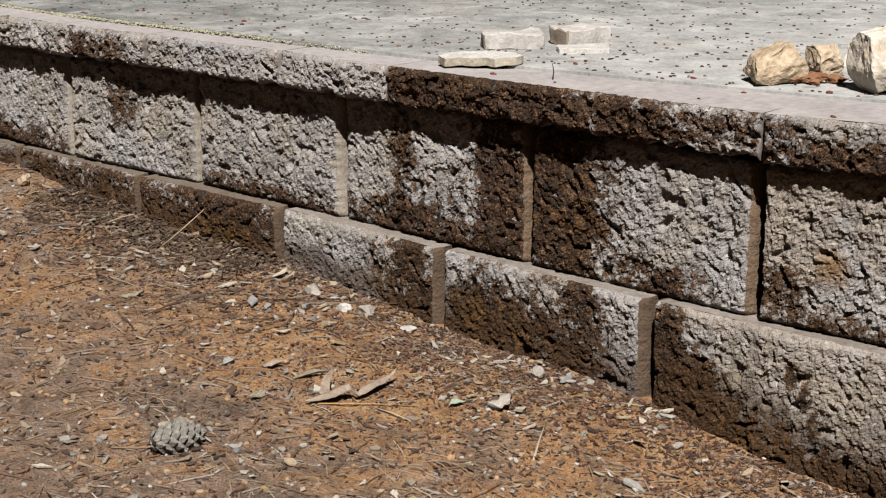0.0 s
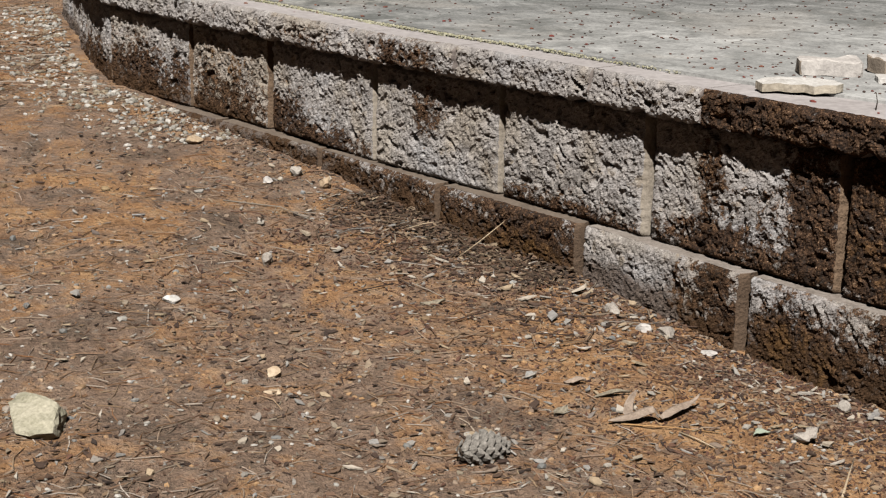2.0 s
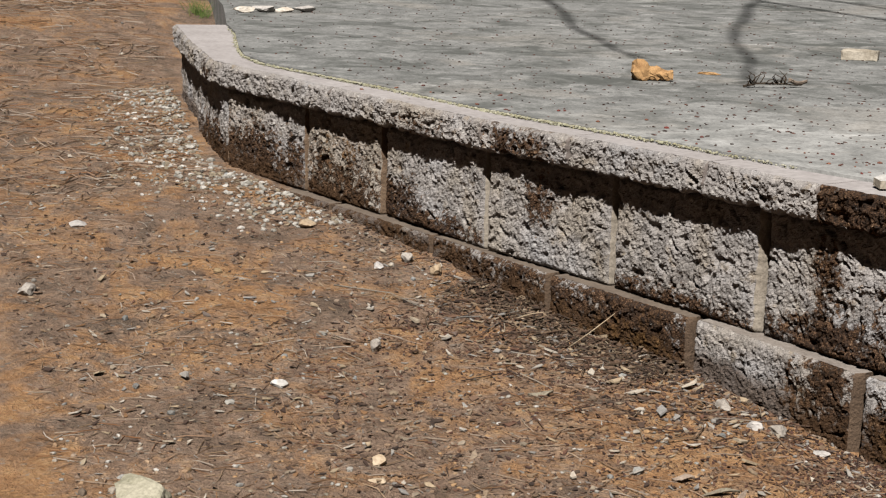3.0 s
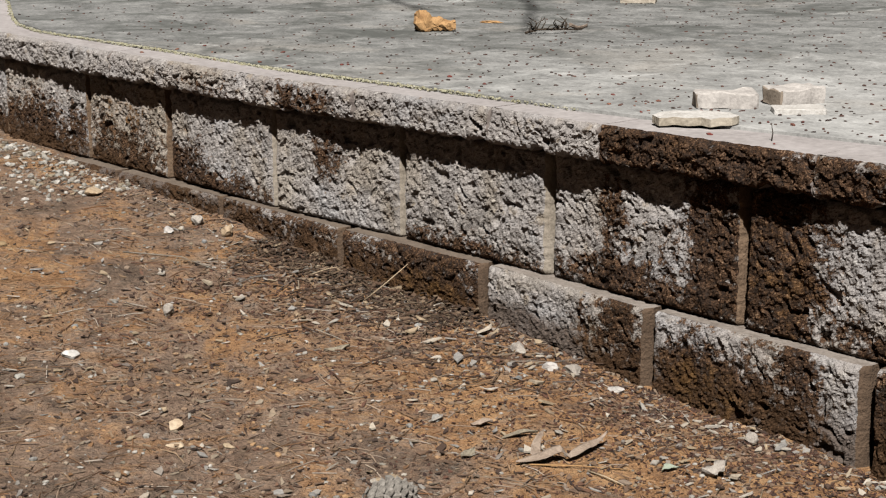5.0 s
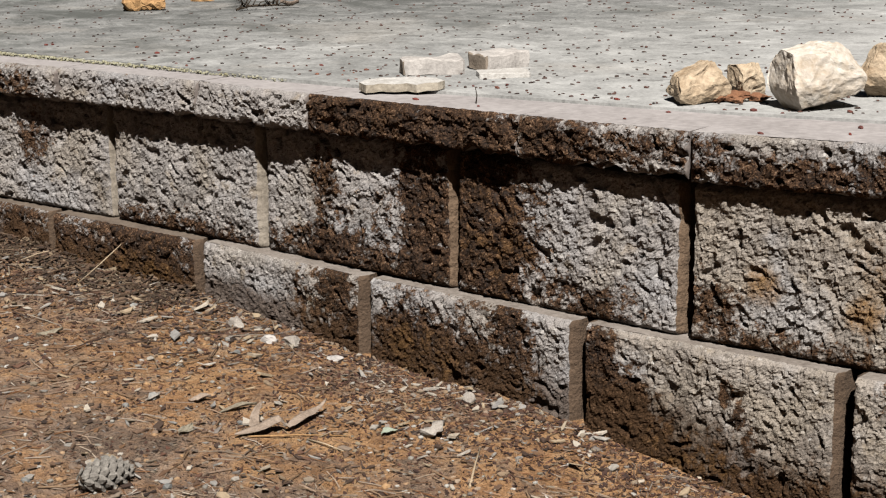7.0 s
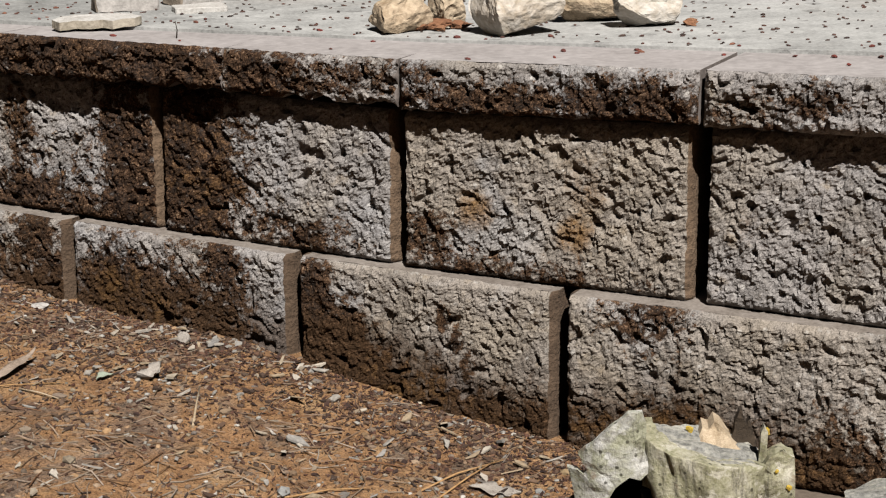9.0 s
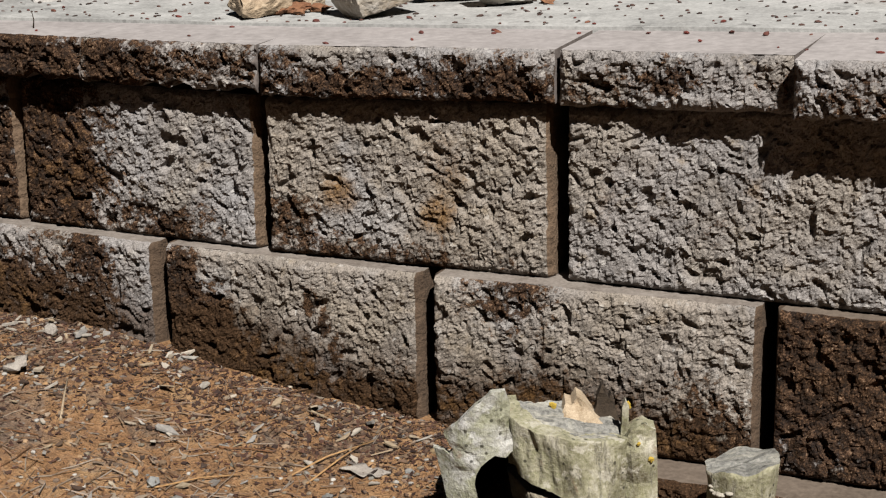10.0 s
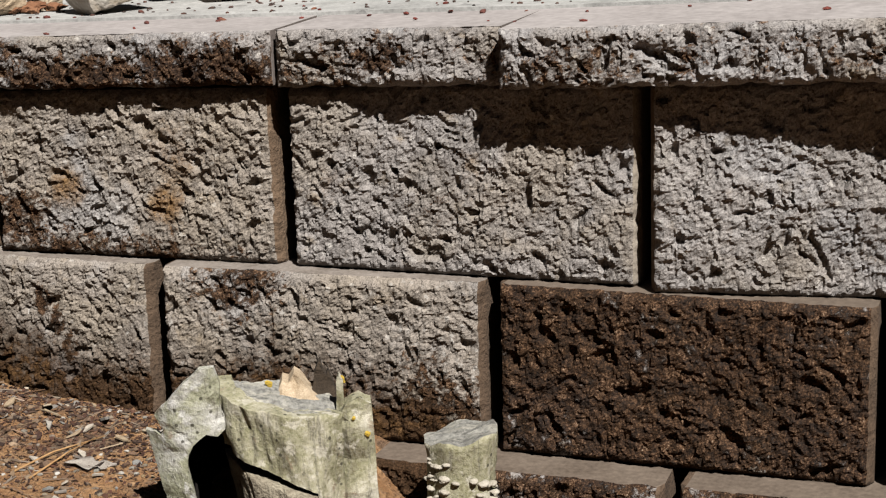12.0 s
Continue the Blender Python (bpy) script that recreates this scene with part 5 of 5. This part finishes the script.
soup("leaf_scraps", [chip_piece(rng, x, y, ground_z(x, y) + 0.002, rng.choice((0.010, 0.014, 0.018, 0.024, 0.030)) * rng.uniform(0.8, 1.2)) for x, y in foot_spots(rng, 150, -1.9, -0.05, 0.11)] + [chip_piece(rng, x, y, ground_z(x, y) + 0.001, rng.uniform(0.010, 0.026)) for x, y in spots(rng, 640, 1.15, 6)] + [chip_piece(rng, x, y, ground_z(x, y) + 0.001, rng.uniform(0.008, 0.020)) for x, y in foot_spots(rng, 150, -2.0, -0.05, 0.4)] + [needle_piece(rng, x, y, ground_z(x, y) + 0.003, rng.uniform(0.03, 0.08), 0.0009) for x, y in foot_spots(rng, 10, -1.75, -1.3, 0.09)], BLEACHED, "bleached leaf scraps and straw near the wall foot", "litter")
soup("pine_needles", [needle_piece(rng, x, y, ground_z(x, y), rng.uniform(0.02, 0.065), rng.uniform(0.0005, 0.0010)) for x, y in spots(rng, 4200, 1.15, 7)], NEEDLES, "dry brown pine needles strewn over the clay", "needles")
soup("pine_straw", [needle_piece(rng, x, y, ground_z(x, y), rng.uniform(0.06, 0.14), 0.0012) for x, y in spots(rng, 3800, 3.6, 12, 44, 74) if x < -2.6 and (rng.random() < (-x - 2.2) / 2.5)], NEEDLES, "reddish pine straw thick on the far ground", "needles")


soup("leaf_duff", [chip_piece(rng, x, y, ground_z(x, y) + rng.uniform(0, 0.016) * max(0.0, 1 - (wall_y(x) - y) / 0.18), rng.uniform(0.005, 0.018)) for x, y in foot_spots(rng, 1500, -1.86, -1.28, 0.055)] + [needle_piece(rng, x, y, ground_z(x, y) + 0.006, rng.uniform(0.03, 0.09), 0.0010) for x, y in foot_spots(rng, 60, -1.86, -1.28, 0.08)], DUFF, "dark leaf duff heaped against the wall foot", "litter")
soup("gravel", [pebble_piece(rng, x, y, ground_z(x, y), rng.choice((0.005, 0.007, 0.01, 0.013, 0.017)) * rng.uniform(0.7, 1.2), 0.6) for x, y in foot_spots(rng, 1300, -3.9, -2.3, 0.12)], GRAVEL, "pale gravel heaped at the wall foot", "gravel")
soup("foot_litter", [chip_piece(rng, x, y, ground_z(x, y), rng.uniform(0.005, 0.016)) for x, y in foot_spots(rng, 2600, -2.6, 0.1, 0.08)] + [chip_piece(rng, x, y, ground_z(x, y), rng.uniform(0.006, 0.022)) for x, y in foot_spots(rng, 1500, -1.85, -1.1, 0.11)] + [needle_piece(rng, x, y, ground_z(x, y) + 0.002, rng.uniform(0.03, 0.09), 0.0011) for x, y in foot_spots(rng, 110, -1.9, -1.0, 0.12)] + [pebble_piece(rng, x, y, ground_z(x, y), rng.uniform(0.004, 0.013)) for x, y in foot_spots(rng, 500, -1.5, -0.2, 0.10)], CHIPS, "dark leaf crumbs gathered along the wall foot", "litter")


def slab_spots(rng, count):
    made = 0
    while made < count:
        d = 1.8 * (6.5 / 1.8) ** rng.random()
        a = radians(rng.uniform(2, 66))
        x, y = 0.75 - d * math.sin(a), -1.75 + d * math.cos(a)
        if y > edge_y(x) + 0.01 and x < 1:
            made += 1
            yield x, y


soup("bud_scales", [pebble_piece(rng, x, y, on_slab(x), rng.uniform(0.0032, 0.0072), 0.55, rng.uniform(1, 1.6)) for x, y in slab_spots(rng, 4300)], CRUMBS, "dark fallen bud scales dotted over the slab", "litter")
cap_bits = []
for _ in range(80):
    x = rng.uniform(-2.4, 0.75)
    y = wall_y(x) + rng.uniform(0.0, 0.2)
    cap_bits.append(pebble_piece(rng, x, y, cap_top(x) if y < edge_y(x) else on_slab(x), rng.uniform(0.004, 0.009), 0.6, 1.4))
soup("red_buds", cap_bits, BERRIES, "dry reddish buds lying on the cap stones", "litter")
moss = []
for _ in range(3600):
    x = rng.triangular(-3.65, -1.1, -2.0)
    moss.append(pebble_piece(rng, x, edge_y(x) - 0.002 + rng.gauss(0, 0.004), cap_top(x) + rng.uniform(0.0, 0.004), rng.uniform(0.002, 0.007), 0.6))
soup("dry_moss", moss, MOSS, "dry yellow moss along the slab edge", "moss")
blades = []
for _ in range(80):
    x, y = -4.73 + rng.gauss(0, 0.028), 1.16 + rng.gauss(0, 0.018)
    z = ground_z(x, y)
    h, lean = rng.uniform(0.025, 0.07), rng.uniform(-0.05, 0.05)
    w = 0.002
    blades.append(([(x - w, y, z), (x + w, y, z), (x, y + w, z), (x + lean, y + lean * 0.6, z + h)], [(0, 1, 3), (1, 2, 3), (2, 0, 3)]))
soup("grass_tuft", blades, GRASS, "small green grass tuft among pine straw", "grass")


# ---- bare tree beside the slab, whose limbs shade the far slab ----
def bare_tree(x, y):
    top = tagged(new("bare_tree"), "tall leafless tree with thin spreading limbs", "tree")
    top.location = (x, y, 0.2)
    rng = random.Random(12)
    trunk = [(0.25 * math.sin(k * 0.7) * 0.3, 0.2 * math.sin(k * 0.5 + 1) * 0.3, k * 1.3 - 0.3) for k in range(14)]
    part("trunk", stick_bm(trunk, 0.17, 12), BARK, top)
    over = (((-5.6, 3.5, 3.0), (-4.2, 2.3, 2.4), (-3.19, 1.52, 2.0), (-2.67, 1.17, 1.7), (-2.25, 0.92, 1.5)),
            ((-4.1, 3.4, 3.2), (-3.3, 2.3, 2.6), (-2.73, 1.70, 2.2), (-2.06, 1.03, 1.8), (-1.83, 0.86, 1.6)),
            ((-1.2, 4.0, 3.0), (-1.7, 3.0, 2.6), (-2.3, 2.4, 2.2), (-2.7, 2.15, 2.0)))
    for path in over:
        pts = [Vector((px, py, 0.47)) + SUN_FROM * ((h + 1.5) / SUN_FROM.z) - Vector((x, y, 0.2)) for px, py, h in path]
        pts = [Vector((0, 0, path[0][2] + 1.5))] + pts
        fine = [tuple(p.lerp(q, f) + Vector((rng.uniform(-0.05, 0.05), rng.uniform(-0.05, 0.05), rng.uniform(-0.05, 0.05)))) for p, q in zip(pts, pts[1:]) for f in (0, 0.5)]
        limb = part("limb", stick_bm(fine, 0.017, 8), BARK, top)
        for q in fine[1:4]:
            for _ in range(1):
                b = rng.uniform(0, math.tau)
                e = Vector(q) + Vector((math.cos(b), math.sin(b), 0.4)) * rng.uniform(0.3, 0.8)
                m = (Vector(q) + e) / 2 + Vector((rng.uniform(-0.1, 0.1), rng.uniform(-0.1, 0.1), 0.05))
                part("branch", stick_bm([q, tuple(m), tuple(e)], rng.uniform(0.006, 0.010), 5), BARK, limb)
    return top


BARK = plain_material("grey bark", (0.06, 0.05, 0.04), (0.16, 0.14, 0.115), 12, 0.95, 0.7, 0.01)
bare_tree(7.0, -2.0)
